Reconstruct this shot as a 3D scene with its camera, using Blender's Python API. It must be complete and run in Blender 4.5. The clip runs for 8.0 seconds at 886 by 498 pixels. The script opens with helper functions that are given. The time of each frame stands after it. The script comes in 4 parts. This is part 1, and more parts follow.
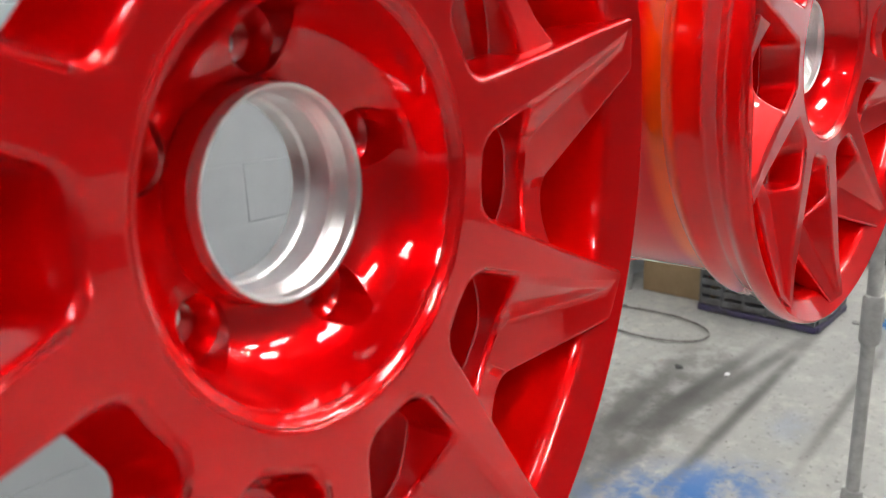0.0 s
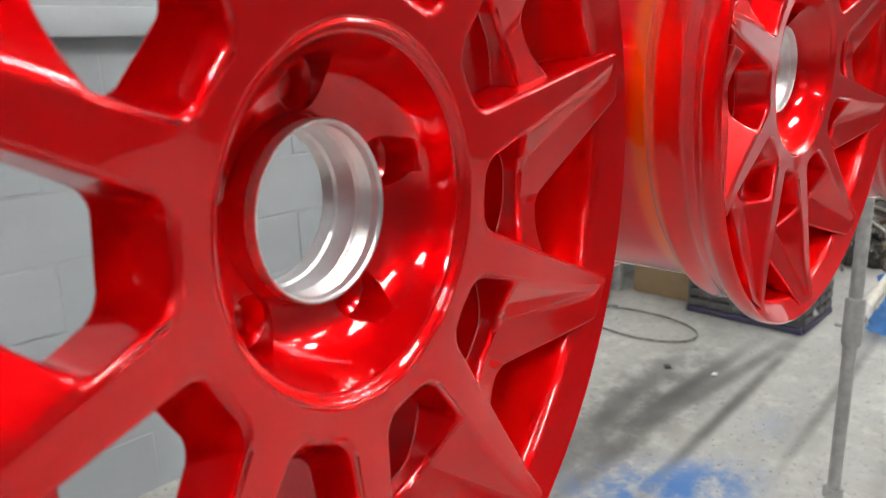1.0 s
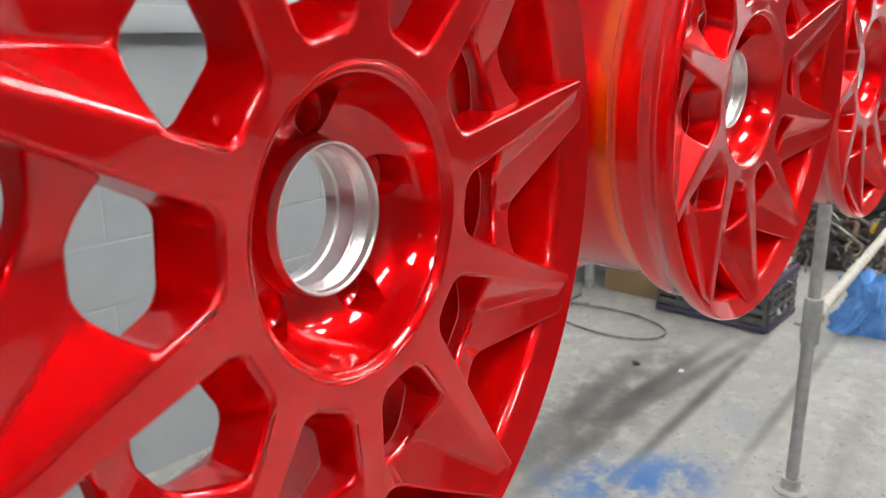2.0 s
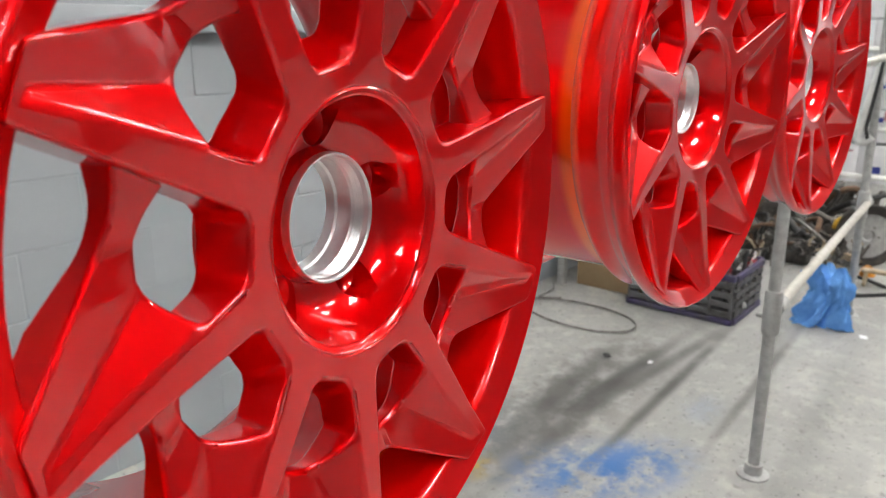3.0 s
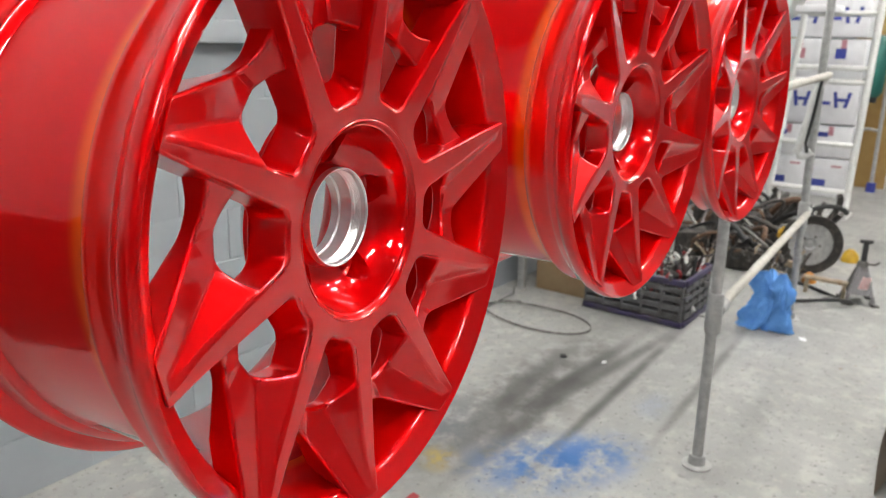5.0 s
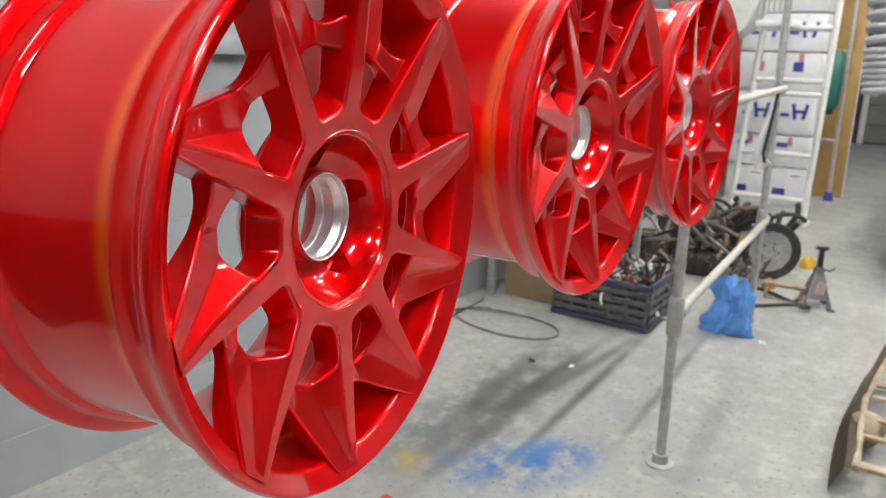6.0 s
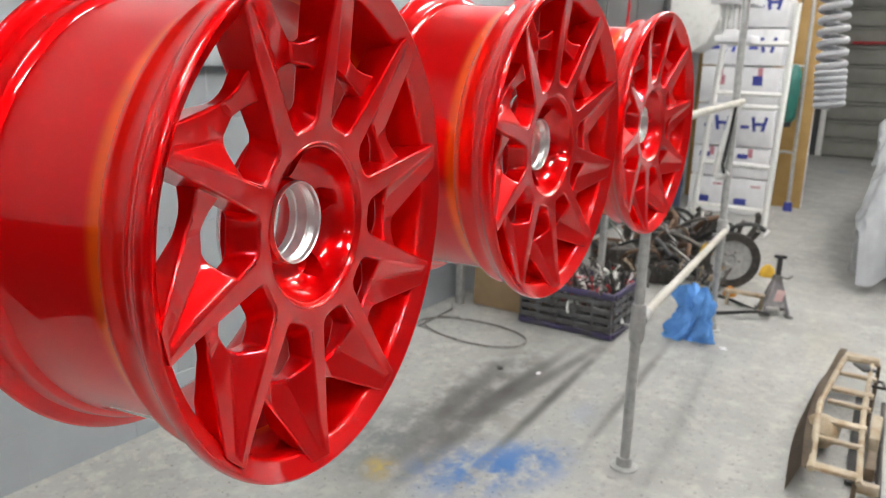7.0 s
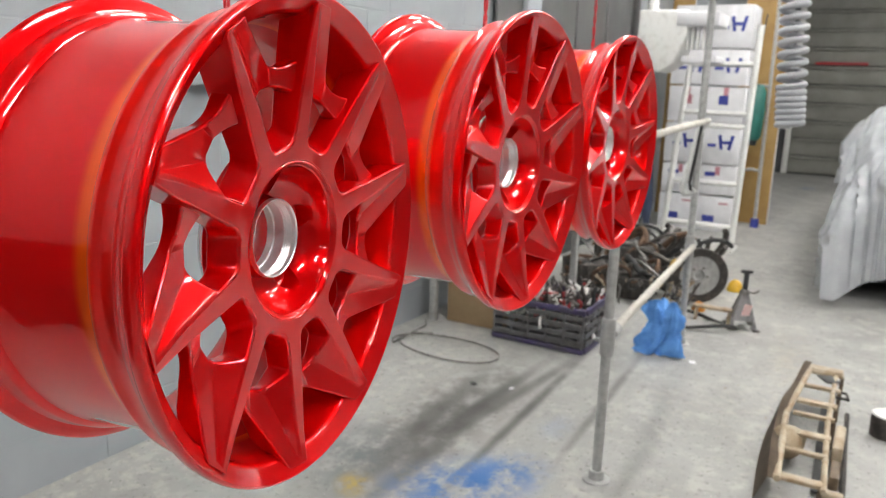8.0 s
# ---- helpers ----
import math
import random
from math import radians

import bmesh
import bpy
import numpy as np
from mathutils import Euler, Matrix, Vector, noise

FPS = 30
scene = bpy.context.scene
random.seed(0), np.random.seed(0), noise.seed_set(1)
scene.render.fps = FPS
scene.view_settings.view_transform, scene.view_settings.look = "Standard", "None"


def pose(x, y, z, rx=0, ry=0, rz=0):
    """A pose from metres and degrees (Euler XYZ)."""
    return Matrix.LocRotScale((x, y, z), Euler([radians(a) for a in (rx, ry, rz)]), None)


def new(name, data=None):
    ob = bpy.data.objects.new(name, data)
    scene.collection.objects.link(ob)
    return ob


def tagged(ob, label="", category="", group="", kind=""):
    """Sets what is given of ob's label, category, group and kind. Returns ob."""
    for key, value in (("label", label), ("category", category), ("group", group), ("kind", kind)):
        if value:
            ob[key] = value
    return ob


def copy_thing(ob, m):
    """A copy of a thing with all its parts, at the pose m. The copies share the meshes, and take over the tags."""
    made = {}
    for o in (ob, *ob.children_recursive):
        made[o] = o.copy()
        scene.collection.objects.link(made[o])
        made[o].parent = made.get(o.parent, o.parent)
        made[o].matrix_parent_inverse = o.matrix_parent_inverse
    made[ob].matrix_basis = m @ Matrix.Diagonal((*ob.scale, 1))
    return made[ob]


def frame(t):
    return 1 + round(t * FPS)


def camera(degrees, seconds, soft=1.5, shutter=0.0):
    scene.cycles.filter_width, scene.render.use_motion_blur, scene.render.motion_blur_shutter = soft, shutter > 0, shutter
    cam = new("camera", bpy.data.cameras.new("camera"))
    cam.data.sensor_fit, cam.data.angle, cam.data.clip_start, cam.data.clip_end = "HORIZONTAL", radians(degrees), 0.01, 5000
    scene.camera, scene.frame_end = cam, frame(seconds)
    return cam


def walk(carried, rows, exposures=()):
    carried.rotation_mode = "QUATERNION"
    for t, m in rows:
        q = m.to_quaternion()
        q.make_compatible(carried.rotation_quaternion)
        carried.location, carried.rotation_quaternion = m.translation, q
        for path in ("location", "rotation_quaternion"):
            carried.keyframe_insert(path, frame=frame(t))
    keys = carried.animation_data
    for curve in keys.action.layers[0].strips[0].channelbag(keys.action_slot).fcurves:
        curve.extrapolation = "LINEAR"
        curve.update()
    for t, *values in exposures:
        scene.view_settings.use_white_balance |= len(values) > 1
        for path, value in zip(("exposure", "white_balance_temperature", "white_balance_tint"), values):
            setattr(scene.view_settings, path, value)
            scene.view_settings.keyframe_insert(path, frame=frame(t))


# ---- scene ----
cam = camera(60.46, 8.0, soft=1.1)
cam.data.dof.use_dof = True
cam.data.dof.focus_distance = 0.62
cam.data.dof.aperture_fstop = 12.0
walk(cam, [
    (0, pose(-0.3184, -0.2131, 1.4502, 74.724, 2.383, -56.304)),
    (0.5, pose(-0.3377, -0.2253, 1.4594, 74.713, 2.282, -56.483)),
    (1, pose(-0.3634, -0.2345, 1.4687, 74.627, 1.749, -56.750)),
    (1.5, pose(-0.3886, -0.2467, 1.4785, 74.467, 1.053, -57.480)),
    (3, pose(-0.4795, -0.2944, 1.5066, 74.054, 0.251, -60.298)),
    (3.5, pose(-0.5068, -0.3055, 1.5135, 73.556, -0.075, -60.873)),
    (4, pose(-0.5295, -0.3168, 1.5167, 73.360, -0.300, -61.233)),
    (4.5, pose(-0.5690, -0.3344, 1.5276, 73.965, -0.658, -61.934)),
    (6, pose(-0.6802, -0.3850, 1.5446, 75.319, -1.373, -65.144)),
    (6.5, pose(-0.7016, -0.3953, 1.5474, 75.722, -1.516, -66.291)),
    (7, pose(-0.7272, -0.4100, 1.5507, 76.213, -1.737, -67.441)),
    (7.5, pose(-0.7481, -0.4203, 1.5529, 76.908, -1.992, -68.405)),
    (8, pose(-0.7613, -0.4264, 1.5562, 77.587, -1.924, -69.424)),
], exposures=[(0.0, 0.0), (8.0, 0.0)])

# ---------------------------------------------------------------- world and light
world = bpy.data.worlds.new("world")
scene.world = world
world.use_nodes = True
world.node_tree.nodes["Background"].inputs[0].default_value = (0.75, 0.8, 0.85, 1)
world.node_tree.nodes["Background"].inputs[1].default_value = 0.05

TUBE_STRENGTH = 66.0


# ---------------------------------------------------------------- materials
def material(name, colour, rough=0.5, metal=0.0, second=None, scale=8.0, mix=(0.4, 0.65), bump=0.0, bump_scale=120.0,
             coat=0.0, island=0.0, rough_var=0.0, per_object=0.0):
    """A principled material: two tones mixed by noise, fine bump, slight variation in roughness."""
    m = bpy.data.materials.new(name)
    m.use_nodes = True
    nt = m.node_tree
    b = nt.nodes["Principled BSDF"]
    b.inputs["Base Color"].default_value = (*colour, 1)
    b.inputs["Roughness"].default_value = rough
    b.inputs["Metallic"].default_value = metal
    if coat:
        b.inputs["Coat Weight"].default_value = coat
        b.inputs["Coat Roughness"].default_value = 0.02
    geo = nt.nodes.new("ShaderNodeNewGeometry")
    pos = geo.outputs["Position"]
    if second:
        n = nt.nodes.new("ShaderNodeTexNoise")
        n.inputs["Scale"].default_value = scale
        n.inputs["Detail"].default_value = 6
        n.inputs["Roughness"].default_value = 0.6
        nt.links.new(pos, n.inputs["Vector"])
        r = nt.nodes.new("ShaderNodeMapRange")
        r.inputs["From Min"].default_value, r.inputs["From Max"].default_value = mix
        nt.links.new(n.outputs["Fac"], r.inputs["Value"])
        x = nt.nodes.new("ShaderNodeMix")
        x.data_type = "RGBA"
        x.inputs["A"].default_value = (*colour, 1)
        x.inputs["B"].default_value = (*second, 1)
        nt.links.new(r.outputs["Result"], x.inputs["Factor"])
        last = x.outputs["Result"]
        if per_object:
            info = nt.nodes.new("ShaderNodeObjectInfo")
            h = nt.nodes.new("ShaderNodeHueSaturation")
            v = nt.nodes.new("ShaderNodeMapRange")
            v.inputs["To Min"].default_value, v.inputs["To Max"].default_value = 1 - per_object, 1 + per_object
            nt.links.new(info.outputs["Random"], v.inputs["Value"])
            nt.links.new(v.outputs["Result"], h.inputs["Value"])
            nt.links.new(last, h.inputs["Color"])
            last = h.outputs["Color"]
        if island:
            h = nt.nodes.new("ShaderNodeHueSaturation")
            v = nt.nodes.new("ShaderNodeMapRange")
            v.inputs["To Min"].default_value, v.inputs["To Max"].default_value = 1 - island, 1 + island
            nt.links.new(geo.outputs["Random Per Island"], v.inputs["Value"])
            nt.links.new(v.outputs["Result"], h.inputs["Value"])
            nt.links.new(last, h.inputs["Color"])
            last = h.outputs["Color"]
        nt.links.new(last, b.inputs["Base Color"])
        if rough_var:
            q = nt.nodes.new("ShaderNodeMapRange")
            q.inputs["To Min"].default_value, q.inputs["To Max"].default_value = rough - rough_var, rough + rough_var
            nt.links.new(n.outputs["Fac"], q.inputs["Value"])
            nt.links.new(q.outputs["Result"], b.inputs["Roughness"])
    if bump:
        n2 = nt.nodes.new("ShaderNodeTexNoise")
        n2.inputs["Scale"].default_value = bump_scale
        n2.inputs["Detail"].default_value = 4
        nt.links.new(pos, n2.inputs["Vector"])
        bp = nt.nodes.new("ShaderNodeBump")
        bp.inputs["Strength"].default_value = bump
        bp.inputs["Distance"].default_value = 0.002
        nt.links.new(n2.outputs["Fac"], bp.inputs["Height"])
        nt.links.new(bp.outputs["Normal"], b.inputs["Normal"])
    return m


def glow(name, colour, strength):
    m = bpy.data.materials.new(name)
    m.use_nodes = True
    b = m.node_tree.nodes["Principled BSDF"]
    b.inputs["Base Color"].default_value = (0.8, 0.8, 0.8, 1)
    b.inputs["Emission Color"].default_value = (*colour, 1)
    b.inputs["Emission Strength"].default_value = strength
    return m


RED = material("candy_red_paint", (0.80, 0.0007, 0.0022), 0.32, 0.62, (0.73, 0.0006, 0.0022), 5.0, (0.3, 0.7), 0.0, 700, coat=1.0)


def barrel_paint():
    """The same candy paint, sprayed thin in the groove behind the lip, where it turns orange."""
    m = material("barrel_candy_paint", (0.80, 0.0007, 0.0022), 0.32, 0.62, (0.73, 0.0006, 0.0022), 5.0, (0.3, 0.7), 0.0, 700, coat=1.0)
    nt = m.node_tree
    b = nt.nodes["Principled BSDF"]
    old = b.inputs["Base Color"].links[0].from_socket
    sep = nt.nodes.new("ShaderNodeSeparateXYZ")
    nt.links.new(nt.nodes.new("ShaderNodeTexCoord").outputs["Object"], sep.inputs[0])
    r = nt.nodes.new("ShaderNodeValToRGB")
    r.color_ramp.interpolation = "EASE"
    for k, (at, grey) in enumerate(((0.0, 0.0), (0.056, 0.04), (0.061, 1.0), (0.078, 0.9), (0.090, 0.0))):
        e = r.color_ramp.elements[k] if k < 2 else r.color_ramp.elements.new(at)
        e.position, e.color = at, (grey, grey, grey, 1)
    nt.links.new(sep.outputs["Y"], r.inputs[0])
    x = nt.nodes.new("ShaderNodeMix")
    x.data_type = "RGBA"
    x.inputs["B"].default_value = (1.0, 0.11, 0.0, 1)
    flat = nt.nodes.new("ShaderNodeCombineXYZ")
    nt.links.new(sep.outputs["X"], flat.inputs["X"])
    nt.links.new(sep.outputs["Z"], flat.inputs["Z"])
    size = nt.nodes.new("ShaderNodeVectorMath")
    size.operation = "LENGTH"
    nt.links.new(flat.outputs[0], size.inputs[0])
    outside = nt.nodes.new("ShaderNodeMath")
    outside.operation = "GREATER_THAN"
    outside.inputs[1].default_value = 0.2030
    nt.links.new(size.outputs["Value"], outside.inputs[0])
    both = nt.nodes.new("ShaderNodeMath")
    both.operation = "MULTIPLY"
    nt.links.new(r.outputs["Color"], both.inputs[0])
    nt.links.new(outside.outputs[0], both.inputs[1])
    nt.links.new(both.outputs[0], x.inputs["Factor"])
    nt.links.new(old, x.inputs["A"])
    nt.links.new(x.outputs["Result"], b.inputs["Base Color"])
    return m


BARREL_RED = barrel_paint()
for lacquer in (RED, BARREL_RED):
    lacquer.node_tree.nodes["Principled BSDF"].inputs["Specular IOR Level"].default_value = 0.0
    lacquer.node_tree.nodes["Principled BSDF"].inputs["Coat IOR"].default_value = 1.56
    lacquer.node_tree.nodes["Principled BSDF"].inputs["Coat Roughness"].default_value = 0.008
ALU = material("machined_aluminium", (0.97, 0.97, 0.97), 0.36, 1.0, (0.82, 0.82, 0.83), 60.0, (0.35, 0.7), 0.05, 900, rough_var=0.08)
WALL_PAINT = material("grey_wall_paint", (0.315, 0.335, 0.355), 0.55, 0, (0.275, 0.295, 0.315), 3.0, (0.35, 0.7), 0.25, 160, per_object=0.035)
# set this dark so the red paint mirrors a dim room
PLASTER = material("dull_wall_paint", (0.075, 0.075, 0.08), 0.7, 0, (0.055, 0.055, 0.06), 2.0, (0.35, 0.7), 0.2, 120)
CEILING_PAINT = material("ceiling_sheet", (0.22, 0.22, 0.22), 0.6, 0, (0.17, 0.17, 0.17), 1.5, (0.35, 0.7), 0.1, 60)
PIPE = material("galvanised_pipe", (0.4264, 0.4264, 0.4182), 0.5, 0.25, (0.328, 0.328, 0.3198), 30.0, (0.4, 0.62), 0.15, 300, rough_var=0.12)
WHITE_TUBE = material("white_enamel", (0.741, 0.741, 0.722), 0.35, 0, (0.589, 0.5795, 0.551), 22.0, (0.5, 0.75), 0.08, 200)
BEIGE_TUBE = material("dull_cream_paint", (0.50, 0.48, 0.43), 0.6, 0, (0.38, 0.36, 0.32), 22.0, (0.45, 0.7), 0.1, 200)
BLACK = material("black_plastic", (0.022, 0.022, 0.024), 0.45, 0, (0.05, 0.048, 0.045), 20.0, (0.45, 0.7), 0.15, 200)
RUBBER = material("black_rubber", (0.018, 0.018, 0.019), 0.7, 0, (0.05, 0.048, 0.045), 14.0, (0.45, 0.75), 0.2, 150)
CARD = material("brown_cardboard", (0.288, 0.196, 0.108), 0.8, 0, (0.24, 0.16, 0.084), 9.0, (0.35, 0.7), 0.1, 250)
WHITE_CARD = material("white_carton", (0.74, 0.74, 0.76), 0.6, 0, (0.64, 0.64, 0.66), 7.0, (0.4, 0.7), 0.06, 200, per_object=0.06)
INK = material("blue_print", (0.03, 0.045, 0.26), 0.6, 0, (0.05, 0.06, 0.30), 30.0)
PINK_INK = material("red_print", (0.42, 0.16, 0.20), 0.6, 0, (0.5, 0.25, 0.28), 30.0)
PLY = material("plywood", (0.425, 0.272, 0.09775), 0.6, 0, (0.34, 0.1997, 0.06375), 6.0, (0.35, 0.7), 0.15, 90)
GREEN = material("green_plastic", (0.02, 0.13, 0.105), 0.45, 0, (0.015, 0.09, 0.075), 12.0, (0.4, 0.7), 0.05, 200)
DOOR_PAINT = material("grey_door_paint", (0.27, 0.265, 0.24), 0.5, 0.1, (0.21, 0.205, 0.185), 2.5, (0.35, 0.7), 0.08, 120, per_object=0.05)
STEEL = material("worn_steel", (0.234, 0.225, 0.216), 0.42, 0.8, (0.099, 0.09, 0.081), 25.0, (0.42, 0.66), 0.2, 220, rough_var=0.12)
DARK_STEEL = material("oily_steel", (0.04675, 0.0425, 0.03995), 0.5, 0.5, (0.1105, 0.09775, 0.085), 30.0, (0.45, 0.7), 0.25, 200, rough_var=0.15)
RUST = material("rusty_steel", (0.15, 0.085, 0.05), 0.75, 0.2, (0.08, 0.05, 0.035), 30.0, (0.4, 0.65), 0.3, 220)
BLUE_CLOTH = material("blue_cloth", (0.1445, 0.357, 0.748), 0.9, 0, (0.0765, 0.238, 0.629), 18.0, (0.35, 0.7), 0.35, 600)
TAN = material("tan_plastic", (0.39, 0.3276, 0.2418), 0.6, 0, (0.2496, 0.1716, 0.0936), 14.0, (0.42, 0.68), 0.2, 150)
BROWN = material("brown_plastic", (0.12, 0.084, 0.052), 0.6, 0, (0.08, 0.056, 0.036), 14.0, (0.42, 0.68), 0.2, 150)
PURPLE = material("purple_plastic", (0.045, 0.034, 0.10), 0.5, 0, (0.05, 0.047, 0.05), 14.0, (0.4, 0.7), 0.08, 150)
GREY_CRATE = material("dirty_grey_plastic", (0.09775, 0.09775, 0.102), 0.55, 0, (0.051, 0.04675, 0.0425), 16.0, (0.42, 0.68), 0.2, 160)
YELLOW = material("yellow_plastic", (0.62, 0.38, 0.03), 0.5, 0, (0.5, 0.29, 0.02), 14.0)
ORANGE = material("orange_plastic", (0.55, 0.22, 0.03), 0.5, 0, (0.42, 0.16, 0.02), 14.0)
RED_PLASTIC = material("red_plastic", (0.42, 0.03, 0.035), 0.45, 0, (0.30, 0.02, 0.025), 14.0)
HOSE_PVC = material("white_hose", (0.408, 0.4165, 0.442), 0.38, 0, (0.323, 0.3315, 0.357), 10.0, (0.45, 0.75), 0.05, 200)
JACK_PAINT = material("worn_grey_paint", (0.27, 0.26, 0.27), 0.5, 0.1, (0.17, 0.165, 0.165), 22.0, (0.42, 0.68), 0.15, 200)
PINK_LABEL = material("faded_label", (0.72, 0.42, 0.42), 0.6, 0, (0.78, 0.62, 0.60), 25.0, (0.4, 0.65))
RED_WIRE = material("red_wire", (0.50, 0.03, 0.04), 0.5, 0, (0.38, 0.02, 0.03), 40.0)
TUBE = glow("batten_diffuser", (1.0, 0.98, 0.94), TUBE_STRENGTH)


def floor_material():
    """Painted concrete: grey, scuffed, cast-shadow streaks painted in along the row, blue and ochre paint splashes."""
    m = bpy.data.materials.new("painted_concrete")
    m.use_nodes = True
    nt = m.node_tree
    b = nt.nodes["Principled BSDF"]
    tc = nt.nodes.new("ShaderNodeTexCoord")
    vec = tc.outputs["Object"]

    def noise_tex(scale, detail=6, rough=0.6, vector=vec):
        n = nt.nodes.new("ShaderNodeTexNoise")
        n.inputs["Scale"].default_value, n.inputs["Detail"].default_value, n.inputs["Roughness"].default_value = scale, detail, rough
        nt.links.new(vector, n.inputs["Vector"])
        return n.outputs["Fac"]

    def moved(by):
        mp = nt.nodes.new("ShaderNodeMapping")
        mp.inputs["Location"].default_value = by
        nt.links.new(vec, mp.inputs["Vector"])
        return mp.outputs["Vector"]

    def ramp(value, lo, hi, a=0.0, c=1.0):
        r = nt.nodes.new("ShaderNodeMapRange")
        r.interpolation_type = "SMOOTHSTEP"
        for k, v in (("From Min", lo), ("From Max", hi), ("To Min", a), ("To Max", c)):
            r.inputs[k].default_value = v
        nt.links.new(value, r.inputs["Value"])
        return r.outputs["Result"]

    def maths(op, a, c):
        n = nt.nodes.new("ShaderNodeMath")
        n.operation = op
        for i, v in enumerate((a, c)):
            if isinstance(v, float):
                n.inputs[i].default_value = v
            else:
                nt.links.new(v, n.inputs[i])
        return n.outputs[0]

    def blend(fac, a, colour):
        x = nt.nodes.new("ShaderNodeMix")
        x.data_type = "RGBA"
        nt.links.new(fac, x.inputs["Factor"])
        if isinstance(a, tuple):
            x.inputs["A"].default_value = (*a, 1)
        else:
            nt.links.new(a, x.inputs["A"])
        x.inputs["B"].default_value = (*colour, 1)
        return x.outputs["Result"]

    def spot(u, v, ru, rv, turn=0.0):
        """Soft round patch, broken up by noise."""
        mp = nt.nodes.new("ShaderNodeMapping")
        mp.vector_type = "TEXTURE"
        mp.inputs["Location"].default_value = (u, v, 0)
        mp.inputs["Rotation"].default_value = (0, 0, radians(turn))
        mp.inputs["Scale"].default_value = (ru, rv, 1)
        nt.links.new(vec, mp.inputs["Vector"])
        ln = nt.nodes.new("ShaderNodeVectorMath")
        ln.operation = "LENGTH"
        nt.links.new(mp.outputs["Vector"], ln.inputs[0])
        return ramp(ln.outputs["Value"], 0.1, 1.0, 1.0, 0.0)

    colour = blend(ramp(noise_tex(1.3), 0.35, 0.7), (0.303, 0.303, 0.292), (0.239, 0.239, 0.229))
    colour = blend(ramp(noise_tex(9.0), 0.48, 0.68, 0.0, 0.8), colour, (0.366, 0.359, 0.338))
    colour = blend(ramp(noise_tex(30.0, 5), 0.56, 0.70, 0.0, 0.6), colour, (0.12, 0.116, 0.109))
    colour = blend(ramp(noise_tex(75.0, 2, 0.4), 0.69, 0.73, 0.0, 0.8), colour, (0.437, 0.423, 0.394))
    colour = blend(ramp(noise_tex(52.0, 2, 0.4, moved((3.1, 8.7, 0))), 0.69, 0.74, 0.0, 0.9), colour, (0.0493, 0.0479, 0.0458))
    colour = blend(maths("MULTIPLY", ramp(noise_tex(0.8, 3, 0.5, moved((5.0, 1.3, 0))), 0.42, 0.62), ramp(noise_tex(17.0, 5, 0.7), 0.5, 0.66, 0.0, 0.75)), colour, (0.394, 0.373, 0.331))
    colour = blend(ramp(noise_tex(21.0, 3, 0.5, moved((1.7, 4.4, 0))), 0.70, 0.76, 0.0, 0.7), colour, (0.211, 0.134, 0.0634))
    colour = blend(ramp(noise_tex(24.0, 3, 0.5, moved((7.7, 2.4, 0))), 0.71, 0.77, 0.0, 0.8), colour, (0.0634, 0.0915, 0.12))
    for u, v, ru, rv, turn, strength, tone in FLOOR_STAINS_AND_SHADE:
        f = maths("MULTIPLY", spot(u, v, ru, rv, turn), ramp(noise_tex(2.2, 4, 0.6), 0.18, 0.52) if tone is STREAK_SHADE else ramp(noise_tex(9.0, 7, 0.65), 0.36, 0.62))
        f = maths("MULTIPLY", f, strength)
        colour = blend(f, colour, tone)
    nt.links.new(colour, b.inputs["Base Color"])
    nt.links.new(ramp(noise_tex(4.0), 0.3, 0.7, 0.42, 0.62), b.inputs["Roughness"])
    bp = nt.nodes.new("ShaderNodeBump")
    bp.inputs["Strength"].default_value, bp.inputs["Distance"].default_value = 0.25, 0.002
    nt.links.new(noise_tex(60.0, 5), bp.inputs["Height"])
    nt.links.new(bp.outputs["Normal"], b.inputs["Normal"])
    return m


# dark tone of the shadow streaks painted into the floor colour
STREAK_SHADE = (0.06, 0.058, 0.055)
BLUE_SPLASH, OCHRE_SPLASH = (0.03, 0.115, 0.31), (0.36, 0.25, 0.045)
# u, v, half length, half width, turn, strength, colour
FLOOR_STAINS_AND_SHADE = [
    # narrow dark entries: shadows of stand and wheels, painted as streaks
    (2.55, 0.81, 1.35, 0.045, 2.5, 0.95, STREAK_SHADE),
    (2.75, 0.93, 1.1, 0.06, -5.7, 0.8, STREAK_SHADE),
    (2.15, 1.15, 1.0, 0.11, 6.0, 0.95, STREAK_SHADE),
    (2.05, 0.99, 1.0, 0.085, 2.0, 0.95, STREAK_SHADE),
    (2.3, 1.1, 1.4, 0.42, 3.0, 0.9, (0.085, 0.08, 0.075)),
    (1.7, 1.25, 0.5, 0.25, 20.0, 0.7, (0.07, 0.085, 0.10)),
    (2.45, 1.03, 1.05, 0.07, -2.4, 0.95, STREAK_SHADE),
    (2.9, 0.53, 1.2, 0.04, 3.0, 0.75, STREAK_SHADE),
    (1.74, 0.75, 0.44, 0.28, -37.0, 1.0, BLUE_SPLASH),
    (1.90, 0.64, 0.32, 0.22, -20.0, 0.95, BLUE_SPLASH),
    (2.45, 0.62, 0.2, 0.12, 10.0, 0.25, BLUE_SPLASH),
    (1.52, 1.09, 0.13, 0.10, 30.0, 0.95, OCHRE_SPLASH),
    (13.5, 0.6, 0.4, 0.2, 0.0, 0.6, BLUE_SPLASH),
    (3.1, -0.05, 0.5, 0.12, 5.0, 0.3, (0.11, 0.105, 0.10)),
    (4.2, -0.2, 0.9, 0.2, 5.0, 0.35, (0.31, 0.265, 0.20)),
]
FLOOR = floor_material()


# ---------------------------------------------------------------- mesh helpers
TURN = -10.0


